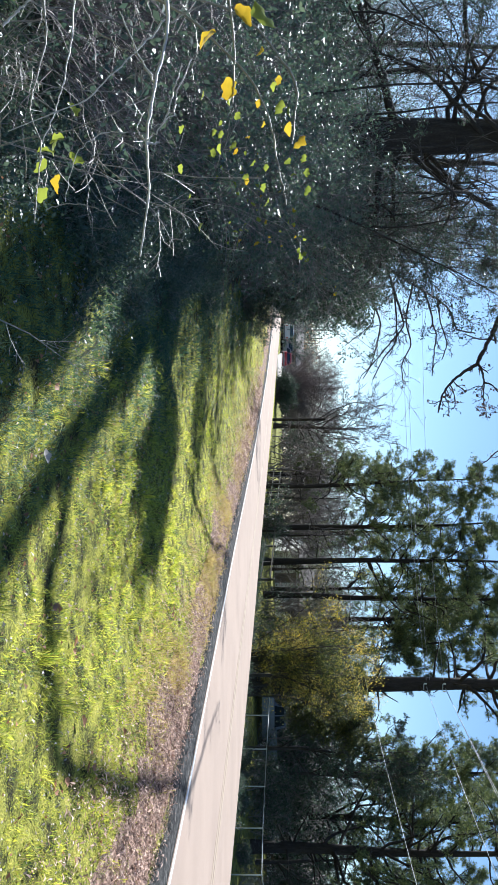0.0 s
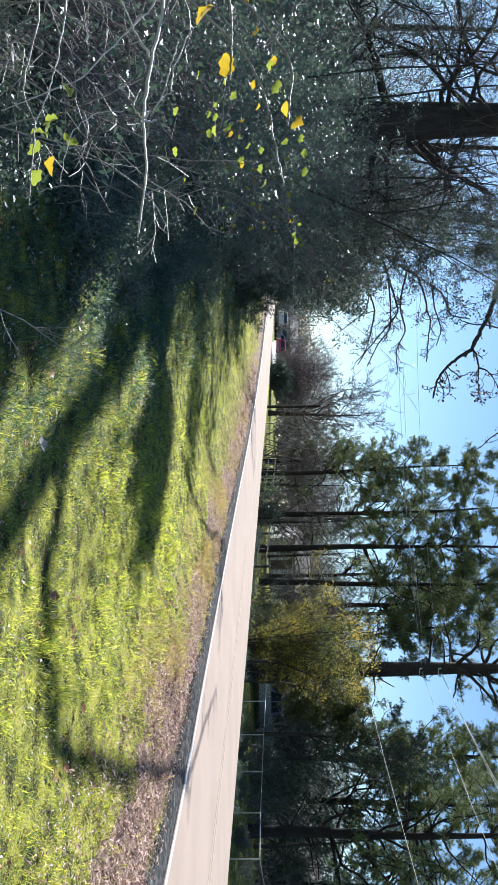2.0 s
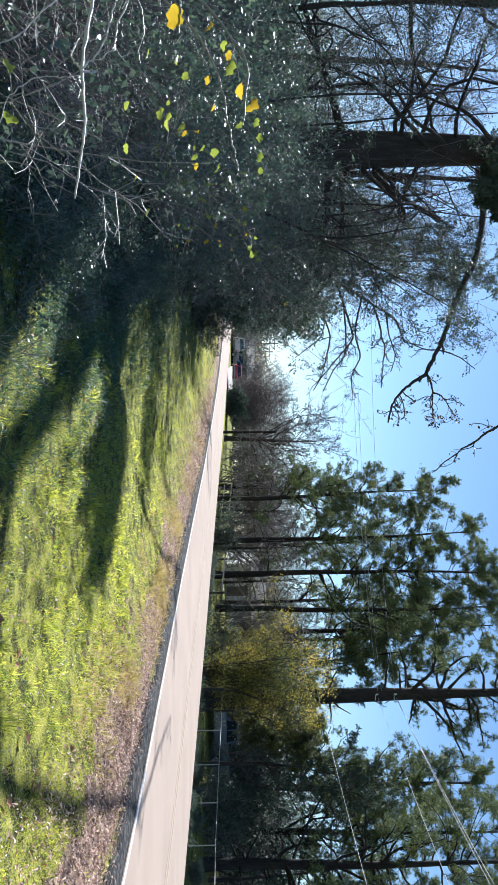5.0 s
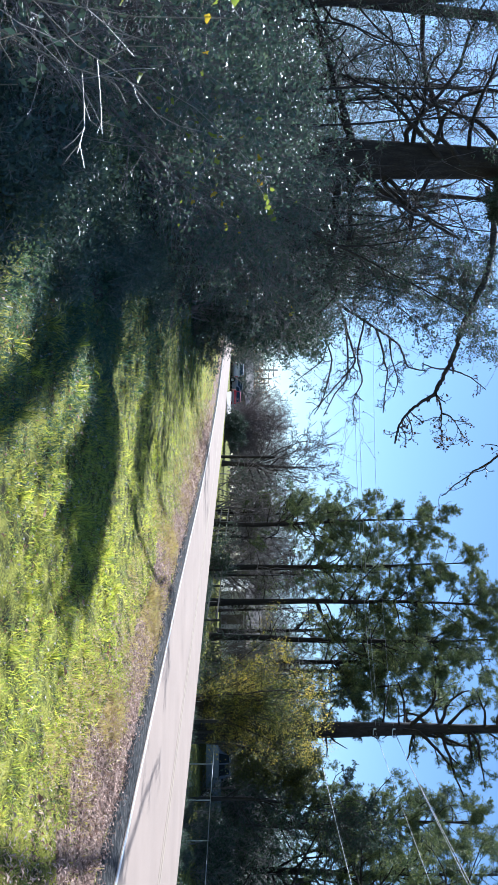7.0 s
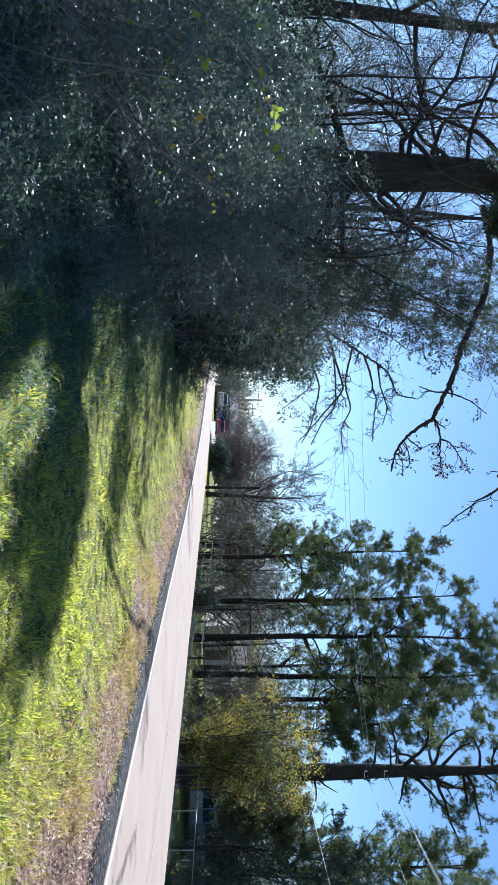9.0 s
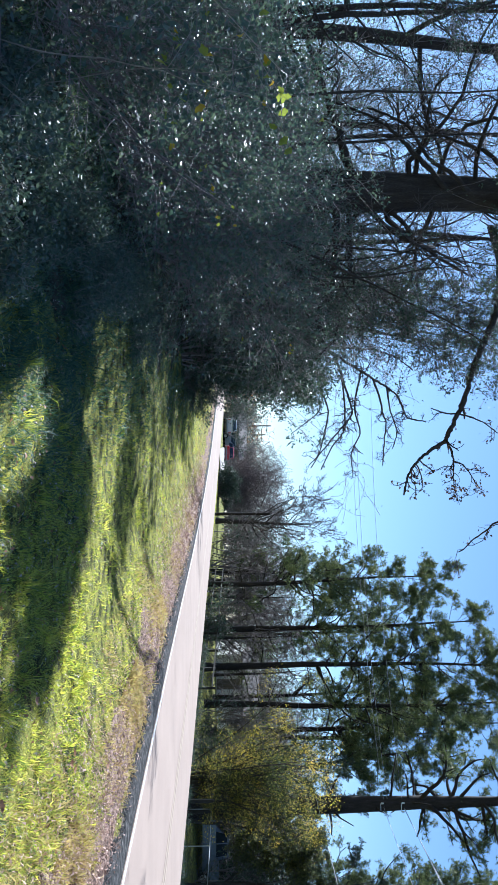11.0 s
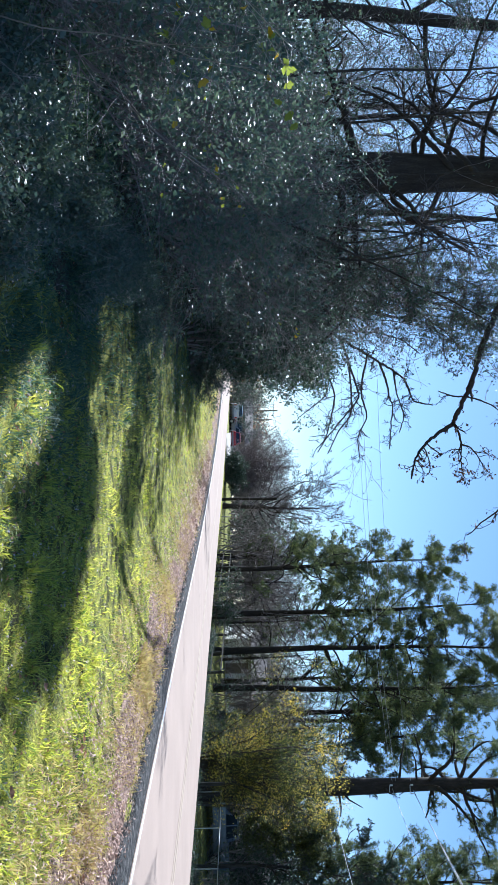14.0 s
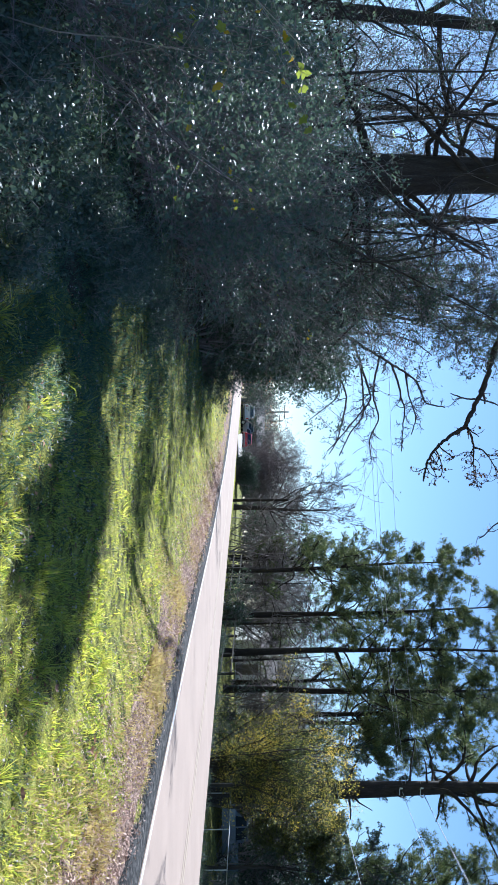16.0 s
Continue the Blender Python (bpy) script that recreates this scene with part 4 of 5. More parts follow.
reach_tree, _, _ = bare_tree("bare_tree", "slim leafless tree with one limb reaching over the verge", -9.5, 27.0, 13, 0.16, 165, 12, (6, 5, 2), 0.3, 0.3, 55, fine=0.006)
REACHING_LIMBS = [  # line, thickness at both ends, twigs, dead leaves a twig
    ([(-9.5, 27.0, 9.4), (-7.6, 25.6, 9.2), (-5.7, 23.6, 8.3), (-4.37, 22.6, 7.45), (-3.80, 22.6, 7.19), (-3.44, 22.6, 7.13), (-2.87, 22.6, 6.87), (-2.31, 22.6, 6.57), (-2.14, 22.6, 6.52)], 0.1, 0.05, 4, 1),
    ([(-2.16, 22.6, 6.53), (-1.99, 22.6, 6.21), (-1.75, 22.6, 5.89), (-1.50, 22.6, 5.66), (-1.24, 22.6, 5.52), (-0.81, 22.6, 5.43)], 0.052, 0.022, 8, 2),
    ([(-2.16, 22.6, 6.53), (-1.89, 22.6, 6.67), (-1.61, 22.6, 6.70), (-1.26, 22.6, 6.67), (-0.9, 22.6, 6.7)], 0.035, 0.012, 9, 3),
    ([(-1.64, 22.6, 6.70), (-1.58, 22.6, 6.92), (-1.33, 22.6, 7.11), (-0.98, 22.6, 7.29)], 0.024, 0.01, 7, 3),
    ([(-2.84, 22.6, 6.87), (-2.85, 22.6, 6.52), (-2.99, 22.6, 6.17)], 0.026, 0.012, 2, 0),
    ([(-2.84, 22.6, 6.87), (-2.77, 22.6, 7.15), (-2.63, 22.6, 7.49), (-2.3, 22.6, 7.9)], 0.026, 0.012, 3, 1)]
OAK_LIMBS = [
    ([(-7.9, 20.7, 12.3), (-5.8, 18.9, 11.5), (-4.4, 18.7, 10.7), (-3.2, 19.2, 10.0), (-2.2, 19.0, 9.2), (-1.26, 19.0, 8.5), (-0.5, 19.5, 7.4), (0.0, 20.3, 6.8), (0.55, 20.4, 6.1)], 0.12, 0.012, 12, 2),
    ([(-7.96, 20.6, 4.0), (-8.57, 20.5, 3.82), (-9.18, 20.5, 3.67), (-9.56, 20.5, 3.54), (-10.14, 20.5, 3.38), (-10.62, 20.5, 3.21), (-11.11, 20.5, 3.06), (-11.67, 20.5, 2.91)], 0.12, 0.05, 9, 0),
    ([(-10.62, 20.5, 3.21), (-10.90, 20.5, 2.89), (-11.18, 20.5, 2.63), (-11.60, 20.5, 2.41)], 0.05, 0.03, 5, 0),
    ([(-7.79, 20.5, 6.13), (-8.12, 20.3, 5.76), (-8.49, 20.3, 5.42), (-8.89, 20.3, 5.08), (-9.31, 20.3, 4.64), (-9.57, 20.3, 4.13), (-9.75, 20.3, 3.58)], 0.065, 0.025, 12, 0),
    ([(-7.68, 20.5, 6.67), (-8.07, 20.2, 6.18), (-8.28, 20.2, 5.74), (-8.68, 20.2, 5.50), (-9.15, 20.2, 5.26), (-9.42, 20.2, 4.75), (-9.6, 20.2, 4.3)], 0.06, 0.025, 12, 0),
    ([(-7.85, 20.5, 7.86), (-8.59, 20.3, 7.12), (-8.77, 20.3, 6.55), (-8.96, 20.3, 6.11), (-9.06, 20.3, 5.73), (-9.4, 20.3, 5.35)], 0.06, 0.022, 12, 0),
    ([(-7.6, 20.5, 3.53), (-6.94, 20.3, 3.56), (-6.28, 20.3, 3.53), (-5.63, 20.3, 3.45), (-4.99, 20.3, 3.35), (-4.35, 20.3, 3.19)], 0.1, 0.05, 8, 0),
    ([(-7.33, 20.6, 4.78), (-6.87, 20.3, 5.08), (-6.41, 20.3, 5.38), (-6.21, 20.3, 5.76), (-5.88, 20.3, 6.38)], 0.06, 0.02, 8, 0)]
for i, (line, r0, r1, twigs, lv) in enumerate(REACHING_LIMBS):
    limb("limb", line, r0, r1, 31 + i, twigs, reach_tree, leaves=lv, reach=1.5, fine=0.006)
for i, (line, r0, r1, twigs, lv) in enumerate(OAK_LIMBS):
    limb("limb", line, r0, r1, 37 + i, twigs, big, leaves=lv, fine=0.006)

bend_tree, _, _ = bare_tree("bare_tree", "leafless tree whose dark limbs arch out beyond the wood", -12.0, 46.0, 14, 0.2, 160, 10, (6, 5, 2), 0.3, 0.3, 55, fine=0.008)
BEND_LIMBS = [  # line, thickness at both ends, twigs
    ([(-12.0, 46.0, 4.4), (-11.22, 46.0, 5.21), (-10.27, 46.0, 6.43), (-9.32, 46.0, 7.95), (-8.53, 46.0, 9.16), (-8.06, 46.0, 9.92), (-7.59, 46.0, 10.52), (-6.81, 46.0, 10.80), (-6.35, 46.0, 10.94), (-6.13, 46.0, 12.01)], 0.1, 0.035, 22),
    ([(-8.53, 46.0, 9.16), (-7.44, 46.0, 9.53), (-6.51, 46.0, 9.66), (-6.14, 46.0, 9.86), (-4.97, 46.0, 9.68), (-3.75, 46.0, 9.58)], 0.07, 0.025, 14),
    ([(-9.8, 46.0, 7.1), (-9.01, 46.0, 7.33), (-7.14, 46.0, 7.90), (-6.58, 46.0, 8.04), (-5.45, 46.0, 7.10), (-4.38, 46.0, 6.16), (-3.63, 46.0, 5.69)], 0.08, 0.025, 18),
    ([(-8.4, 46.0, 6.3), (-7.46, 46.0, 6.37), (-6.69, 46.0, 6.21), (-6.08, 46.0, 5.43), (-5.50, 46.0, 4.66)], 0.05, 0.022, 3),
    ([(-10.6, 46.0, 5.9), (-8.40, 46.0, 6.09), (-6.84, 46.0, 6.73), (-5.61, 46.0, 6.49), (-4.38, 46.0, 6.16), (-3.78, 46.0, 5.60)], 0.07, 0.025, 14),
    ([(-9.0, 46.0, 7.4), (-7.14, 46.0, 7.59), (-5.60, 46.0, 7.56), (-4.69, 46.0, 6.78), (-3.53, 46.0, 6.23)], 0.06, 0.025, 14),
    ([(-8.9, 46.0, 8.5), (-6.83, 46.0, 8.05), (-5.59, 46.0, 8.47), (-4.37, 46.0, 7.83), (-3.30, 46.0, 7.96)], 0.06, 0.025, 14),
    ([(-10.27, 46.0, 6.43), (-10.27, 46.0, 7.66), (-10.16, 46.0, 9.21), (-9.78, 46.0, 10.43), (-8.99, 46.0, 11.39)], 0.08, 0.03, 14),
    ([(-8.06, 46.0, 9.92), (-6.82, 46.0, 10.04), (-5.58, 46.0, 10.46), (-4.66, 46.0, 10.13)], 0.05, 0.025, 12)]
for i, (line, r0, r1, twigs) in enumerate(BEND_LIMBS):
    limb("arching_limb", line, r0, r1, 50 + i, twigs, bend_tree, leaves=0, reach=1.9, fine=0.012, more=7, gnarl=0.42, start=0.3)

# ---- canes and the bare sapling close by ----
def leaf_part(place, way, size, mat, parent, seed, name="leaf"):
    rng = np.random.default_rng(seed)
    d = unit(np.array(way, dtype=float))
    q = unit(np.cross(d, unit(rng.normal(size=3))))
    u = np.cross(q, d)
    k = np.linspace(0, 1, 9)
    w = size * 0.34 * np.sin(np.pi * np.clip(k * 0.92 + 0.06, 0, 1)) ** 0.8
    w1, w2 = w * (1 + 0.22 * np.sin(k * 13 + rng.uniform(0, 6))), w * (1 + 0.22 * np.sin(k * 12 + rng.uniform(0, 6)))
    fold, curl = rng.uniform(0.2, 0.8), rng.uniform(0.1, 0.45)
    ripple = 0.05 * size * np.sin(k * 14 + rng.uniform(0, 6))
    c = np.array(place, dtype=float) - np.array(parent.matrix_world.translation)
    spine = c + d[None] * (k * size)[:, None] - u[None] * (curl * size * k ** 2)[:, None]
    V = np.concatenate([spine, spine + q[None] * w1[:, None] + u[None] * (w1 * fold + ripple)[:, None], spine - q[None] * w2[:, None] + u[None] * (w2 * fold - ripple)[:, None]])
    F = np.array([f for i in range(8) for f in ((i, i + 1, 10 + i, 9 + i), (i + 1, i, 18 + i, 19 + i))])
    return mesh(name, V, F, mat, parent, smooth=True)


def twig_part(name, pts, r0, r1, mat, parent, seed, wobble=0.0012):
    rng = np.random.default_rng(seed)
    pts = np.array(pts, dtype=float) - np.array(parent.matrix_world.translation)
    t = np.linspace(0, len(pts) - 1, len(pts) * 5)
    P = np.stack([np.interp(t, np.arange(len(pts)), pts[:, k]) for k in range(3)], axis=1)
    for _ in range(2):
        P[1:-1] = (P[:-2] + 2 * P[1:-1] + P[2:]) / 4
    P[1:-1] += rng.normal(size=P[1:-1].shape) * wobble
    R = np.linspace(r0, r1, len(P)) * (1 + 0.35 * (rng.uniform(0, 1, len(P)) > 0.82))
    return mesh(name, *tubes(P[None], R[None], 7), mat, parent, smooth=True)


sapling = thing("sapling", "bare silvery sapling leaning out over the grass", "sapling", (-1.75, 1.25, rise_from(-1.75, 1.25)))
twig_part("stem", [(-1.75, 1.25, -0.45), (-1.6, 1.28, 0.1), (-1.2, 1.33, 0.72), (-0.86, 1.36, 0.86)], 0.006, 0.0036, WHITE_TWIG, sapling, 1)
twig_part("branch", [(-0.86, 1.36, 0.86), (-0.74, 1.36, 0.875), (-0.62, 1.36, 0.845), (-0.53, 1.36, 0.83), (-0.45, 1.36, 0.838), (-0.385, 1.36, 0.83), (-0.32, 1.36, 0.82)], 0.0034, 0.0015, WHITE_TWIG, sapling, 2, 0.0007)
twig_part("side_shoot", [(-0.53, 1.36, 0.832), (-0.55, 1.35, 0.862), (-0.61, 1.34, 0.885), (-0.66, 1.34, 0.90)], 0.0018, 0.0008, WHITE_TWIG, sapling, 3)
twig_part("side_shoot", [(-0.525, 1.36, 0.83), (-0.53, 1.37, 0.855)], 0.0020, 0.0014, WHITE_TWIG, sapling, 4)
twig_part("side_shoot", [(-0.53, 1.36, 0.83), (-0.555, 1.37, 0.812), (-0.59, 1.38, 0.825)], 0.0017, 0.0008, WHITE_TWIG, sapling, 5)
twig_part("side_shoot", [(-0.635, 1.36, 0.85), (-0.68, 1.35, 0.82), (-0.75, 1.33, 0.79)], 0.0020, 0.0010, WHITE_TWIG, sapling, 6)
for i, (x, y, z, way, size, m) in enumerate([(-0.755, 1.42, 0.955, (0.5, 0, -0.8), 0.042, GOLD_LEAF), (-0.67, 1.42, 0.975, (0.9, 0.1, 0.1), 0.046, GOLD_LEAF), (-0.80, 1.42, 0.99, (0.5, 0, 0.6), 0.042, GOLD_LEAF), (-0.80, 1.4, 1.03, (0.7, 0.2, 0.3), 0.06, LIME_LEAF)]):
    leaf_part((x, y, z), way, size, m, sapling, 40 + i)
twig_part("side_shoot", [(-1.2, 1.33, 0.72), (-0.95, 1.38, 0.96), (-0.75, 1.42, 0.99), (-0.62, 1.42, 0.985)], 0.003, 0.0012, CANE, sapling, 7)

CANES = [  # the sapling's other shoots, each with its thickness
    ([(-1.05, 1.81, 0.584), (-0.949, 1.81, 0.581), (-0.842, 1.81, 0.559), (-0.772, 1.81, 0.537), (-0.697, 1.81, 0.506)], 0.0032),
    ([(-1.05, 1.81, 0.512), (-0.949, 1.81, 0.518), (-0.81, 1.81, 0.481), (-0.772, 1.81, 0.477), (-0.697, 1.81, 0.506), (-0.621, 1.81, 0.496), (-0.508, 1.81, 0.487)], 0.0034),
    ([(-0.881, 1.61, 0.831), (-0.841, 1.61, 0.797), (-0.774, 1.61, 0.724), (-0.706, 1.61, 0.65), (-0.65, 1.61, 0.492)], 0.003),
    ([(-0.815, 1.41, 0.7), (-0.755, 1.41, 0.73), (-0.725, 1.41, 0.775), (-0.71, 1.41, 0.81), (-0.681, 1.41, 0.822)], 0.0024),
    ([(-0.683, 1.71, 0.733), (-0.683, 1.71, 0.673), (-0.641, 1.71, 0.613), (-0.528, 1.71, 0.589)], 0.002),
    ([(-0.569, 1.91, 0.486), (-0.585, 1.91, 0.529), (-0.578, 1.91, 0.595), (-0.562, 1.91, 0.635), (-0.575, 1.91, 0.655)], 0.0022),
    ([(-0.748, 1.51, 0.898), (-0.685, 1.51, 0.869), (-0.642, 1.51, 0.864), (-0.621, 1.51, 0.84), (-0.616, 1.51, 0.819)], 0.0022),
    ([(-0.823, 1.51, 0.856), (-0.839, 1.51, 0.888), (-0.862, 1.51, 0.93)], 0.0028),
    ([(-0.823, 1.51, 0.516), (-0.855, 1.51, 0.548), (-0.881, 1.51, 0.58)], 0.004),
]
for i, (pts, r) in enumerate(CANES):
    twig_part("shoot", pts, r * 0.68, r * 0.36, CANE if i % 2 else WHITE_TWIG, sapling, 20 + i, 0.0012)

cr = np.random.default_rng(77)
for i in range(46):
    y = cr.uniform(3.5, 7.6)
    x = -0.50 * y - cr.uniform(0.75, 2.0)
    top = thing("bramble", "pale bare arching bramble cane in the thicket", "bramble", (x, y, rise_from(x, y)), 0, "bramble canes")
    n = 1
    a = cr.uniform(0, 6.28, n)
    D = np.stack([np.cos(a) * 0.45 - 0.25, np.sin(a) * 0.3, np.full(n, 1.0)], axis=1)
    L = cr.uniform(0.7, 1.5, n)
    P, R = grow(cr, np.zeros((n, 3)), D, L, cr.uniform(0.0014, 0.0026, n), 12, 0.26, -0.13, 0.4)
    s1 = spawn(cr, P, R, L, 7, 0.2, 1, 60, 0.3, 0.6)
    P1, R1 = grow(cr, *s1, 6, 0.38, -0.06, 0.5)
    cane = mesh("cane", *tubes(P, R, 5), CANE, top)
    for k in range(len(P1)):
        mesh("side_shoot", *tubes(P1[k:k + 1], np.maximum(R1[k:k + 1], 0.0008), 4), CANE, cane)
    if i % 2:
        at = scatter_on(cr, P1, 1, 0.02, 0.5)
        mesh("foliage", *leaf_quads(cr, at, 0.05, 0.5, 0.7), LIME_LEAF if i % 4 == 1 else EVERGREEN, top)
for i, (x, y, z) in enumerate([(-0.78, 2.1, 0.45), (-0.82, 2.1, 0.48), (-0.72, 2.1, 0.47), (-0.76, 2.12, 0.53), (-0.86, 2.2, 0.44), (-0.80, 2.2, 0.40), (-0.70, 2.15, 0.42), (-0.90, 2.15, 0.50)]):
    tw = thing("vine_leaf", "yellow-green vine leaf hanging in the brambles", "leaf", (x, y, z), 0, "vine leaves")
    leaf_part((x, y, z), (cr.normal(), 0.2, -0.6), 0.05, GOLD_LEAF if i == 2 else LIME_LEAF, tw, 60 + i)

def leafy_vine(x, y, seed, count, tall=1.9, leaf=1.0):
    """A drooping vine in the thicket with single bright leaves."""
    rng = np.random.default_rng(seed)
    top = thing("leafy_vine", "drooping vine with lime and yellow leaves", "vine", (x, y, rise_from(x, y)), 0, "leafy vines")
    P, R = grow(rng, np.zeros((1, 3)), np.array([[0.15, 0.0, 1.0]]), np.array([tall]), np.array([0.004 * leaf]), 14, 0.12, -0.045, 0.4)
    P1, R1 = grow(rng, *spawn(rng, P, R, np.array([tall]), 8, 0.45, 1.0, 60, 0.35, 0.6), 5, 0.25, -0.1, 0.5)
    stem = mesh("stem", *tubes(P, R, 5), CANE, top)
    for k in range(len(P1)):
        mesh("tendril", *tubes(P1[k:k + 1], np.maximum(R1[k:k + 1], 0.0012), 4), CANE, stem)
    o = np.array(top.matrix_world.translation)
    for k in range(count):
        at = scatter_on(rng, P1[k % len(P1)][None], 1, 0.015, 0.3)[0]
        leaf_part(at + o, rng.normal(size=3) + np.array([0, 0, -0.7]), rng.uniform(0.03, 0.05) * leaf, GOLD_LEAF if k % 5 == 0 else LIME_LEAF, top, seed * 50 + k)
    return top


for i, (x, y) in enumerate([(-2.3, 5.6), (-2.1, 6.4), (-2.5, 7.4), (-3.0, 8.4)]):
    leafy_vine(x, y, 900 + i, 16)
near_vine = thing("leafy_vine", "climbing vine with golden and lime leaves among bare twigs", "vine", (-1.7, 2.3, rise_from(-1.7, 2.3)), 0, "leafy vines")
near_stem = twig_part("stem", [(-1.7, 2.3, -0.45), (-1.5, 2.25, 0.2), (-1.2, 2.15, 0.8), (-0.98, 2.12, 1.0), (-0.85, 2.11, 1.05), (-0.73, 2.11, 1.07), (-0.63, 2.11, 1.09)], 0.005, 0.0014, CANE, near_vine, 81, 0.002)
twig_part("tendril", [(-1.1, 2.14, 0.9), (-0.93, 2.12, 1.08), (-0.84, 2.11, 1.1), (-0.75, 2.12, 1.13), (-0.66, 2.13, 1.12)], 0.002, 0.001, CANE, near_stem, 82, 0.002)
twig_part("tendril", [(-1.2, 2.15, 0.8), (-1.0, 2.17, 0.87), (-0.9, 2.17, 0.93), (-0.78, 2.16, 0.9)], 0.002, 0.001, CANE, near_stem, 83, 0.002)
for k, (lx, lz) in enumerate([(-0.87, 1.1), (-0.83, 1.14), (-0.93, 1.08), (-0.98, 1.06), (-0.96, 0.86), (-0.9, 0.96), (-0.94, 0.94), (-0.77, 1.1), (-0.78, 1.14), (-0.74, 1.15), (-0.7, 1.03), (-0.66, 1.04), (-0.63, 1.07), (-0.69, 1.15), (-0.8, 0.89)]):
    leaf_part((lx, 2.14, lz), (0.5 + 0.5 * cr.uniform(), 0.25 * cr.normal(), -0.6 * cr.uniform()), 0.042 if k < 3 else 0.026, GOLD_LEAF if k < 2 else LIME_LEAF, near_vine, 1200 + k)
leafy_vine(-4.5, 18.6, 910, 24, 3.2, 1.7)

# a vine whose fine pale shoots hang out of the thicket towards the road
hr = np.random.default_rng(321)
hanging = thing("leafy_vine", "mass of fine pale trailing shoots with yellow-green leaves", "vine", (-2.1, 3.3, rise_from(-2.1, 3.3)), 0, "leafy vines")
hang_stem = twig_part("stem", [(-2.1, 3.3, -0.45), (-2.0, 3.3, 0.3), (-1.75, 3.25, 0.95), (-1.45, 3.2, 1.15), (-1.2, 3.2, 1.12)], 0.007, 0.003, CANE, hanging, 90, 0.003)
for k in range(34):
    x, y, z = hr.uniform(-1.6, -1.2), hr.uniform(2.9, 3.6), hr.uniform(0.72, 1.22)
    run, dip = hr.uniform(0.14, 0.38), hr.uniform(-0.05, 0.1)
    line = [(-1.75 + 0.3 * hr.uniform(), 3.25, 0.95), (x, y, z), (x + run * 0.5, y + 0.04 * hr.normal(), z + 0.03 * hr.normal() - dip * 0.3), (x + run, y + 0.05 * hr.normal(), z + 0.04 * hr.normal() - dip)]
    twig_part("tendril", line, 0.0014, 0.0007, WHITE_TWIG if k % 3 == 0 else CANE, hang_stem, 400 + k, 0.004)
    if k % 3 != 1:
        leaf_part(line[-1] if k % 2 else line[2], (0.4 + hr.uniform(), 0.3 * hr.normal(), -0.5 * hr.uniform()), hr.uniform(0.024, 0.042), GOLD_LEAF if k % 6 == 0 else LIME_LEAF, hanging, 500 + k)

# ---- fences, poles and wires ----
def post_between(fence, x, y, h, r, mat, name="post", sides=10):
    bm = bmesh.new()
    z = float(land(x, y))
    cyl(bm, (x, y, z - 0.3), (x, y, z + h), r, sides=sides)
    bmesh.ops.create_uvsphere(bm, u_segments=sides, v_segments=5, radius=r * 1.15, matrix=Matrix.Translation((x, y, z + h)))
    return part(name, bm, mat, fence)


def chain_link_fence():
    fence = thing("chain_link_fence", "galvanised chain-link fence with a pipe top rail", "fence")
    corners = [(13.0, 48.82), (19.15, 35.62), (26.0, 33.9)]
    pts = []
    for (xa, ya), (xb, yb) in zip(corners, corners[1:]):
        n = round(math.hypot(xb - xa, yb - ya) / 2.3)
        pts += [(xa + (xb - xa) * k / n, ya + (yb - ya) * k / n) for k in range(n)]
    pts.append(corners[-1])
    H = 1.5
    tops = [(x, y, float(land(x, y)) + H) for x, y in pts]
    for (x, y) in pts:
        post_between(fence, x, y, H, 0.03, GALVANISED)
    for a, b in zip(tops, tops[1:]):
        bm = bmesh.new()
        cyl(bm, a, b, 0.021, sides=8)
        part("top_rail", bm, GALVANISED, fence)
    for a, b in zip(tops, tops[1:]):
        A, B = np.array(a), np.array(b)
        ln = np.linalg.norm(B - A)
        k = np.arange(-H, ln, 0.085)
        lines = []
        for way in (1, -1):
            for q in k:
                t0, t1 = q, q + H
                z0, z1 = (0.0, 1.0) if way > 0 else (1.0, 0.0)
                u0, u1 = max(t0, 0), min(t1, ln)
                if u1 <= u0:
                    continue
                f = lambda u: z0 + (z1 - z0) * (u - t0) / H
                lines.append([A + (B - A) * (u0 / ln) - np.array([0, 0, H * (1 - f(u0)) * 0.97]), A + (B - A) * (u1 / ln) - np.array([0, 0, H * (1 - f(u1)) * 0.97])])
        P = np.array(lines)
        mesh("wire_mesh", *tubes(P, np.full(P.shape[:2], 0.0018), 3), ZINC, fence)
    return fence


chain_link_fence()


FENCE_WOOD = surface("dark_fence_wood", [(0.3, (0.018, 0.016, 0.014)), (0.7, (0.05, 0.043, 0.036))], 4, 30, 0.9, 0.5)


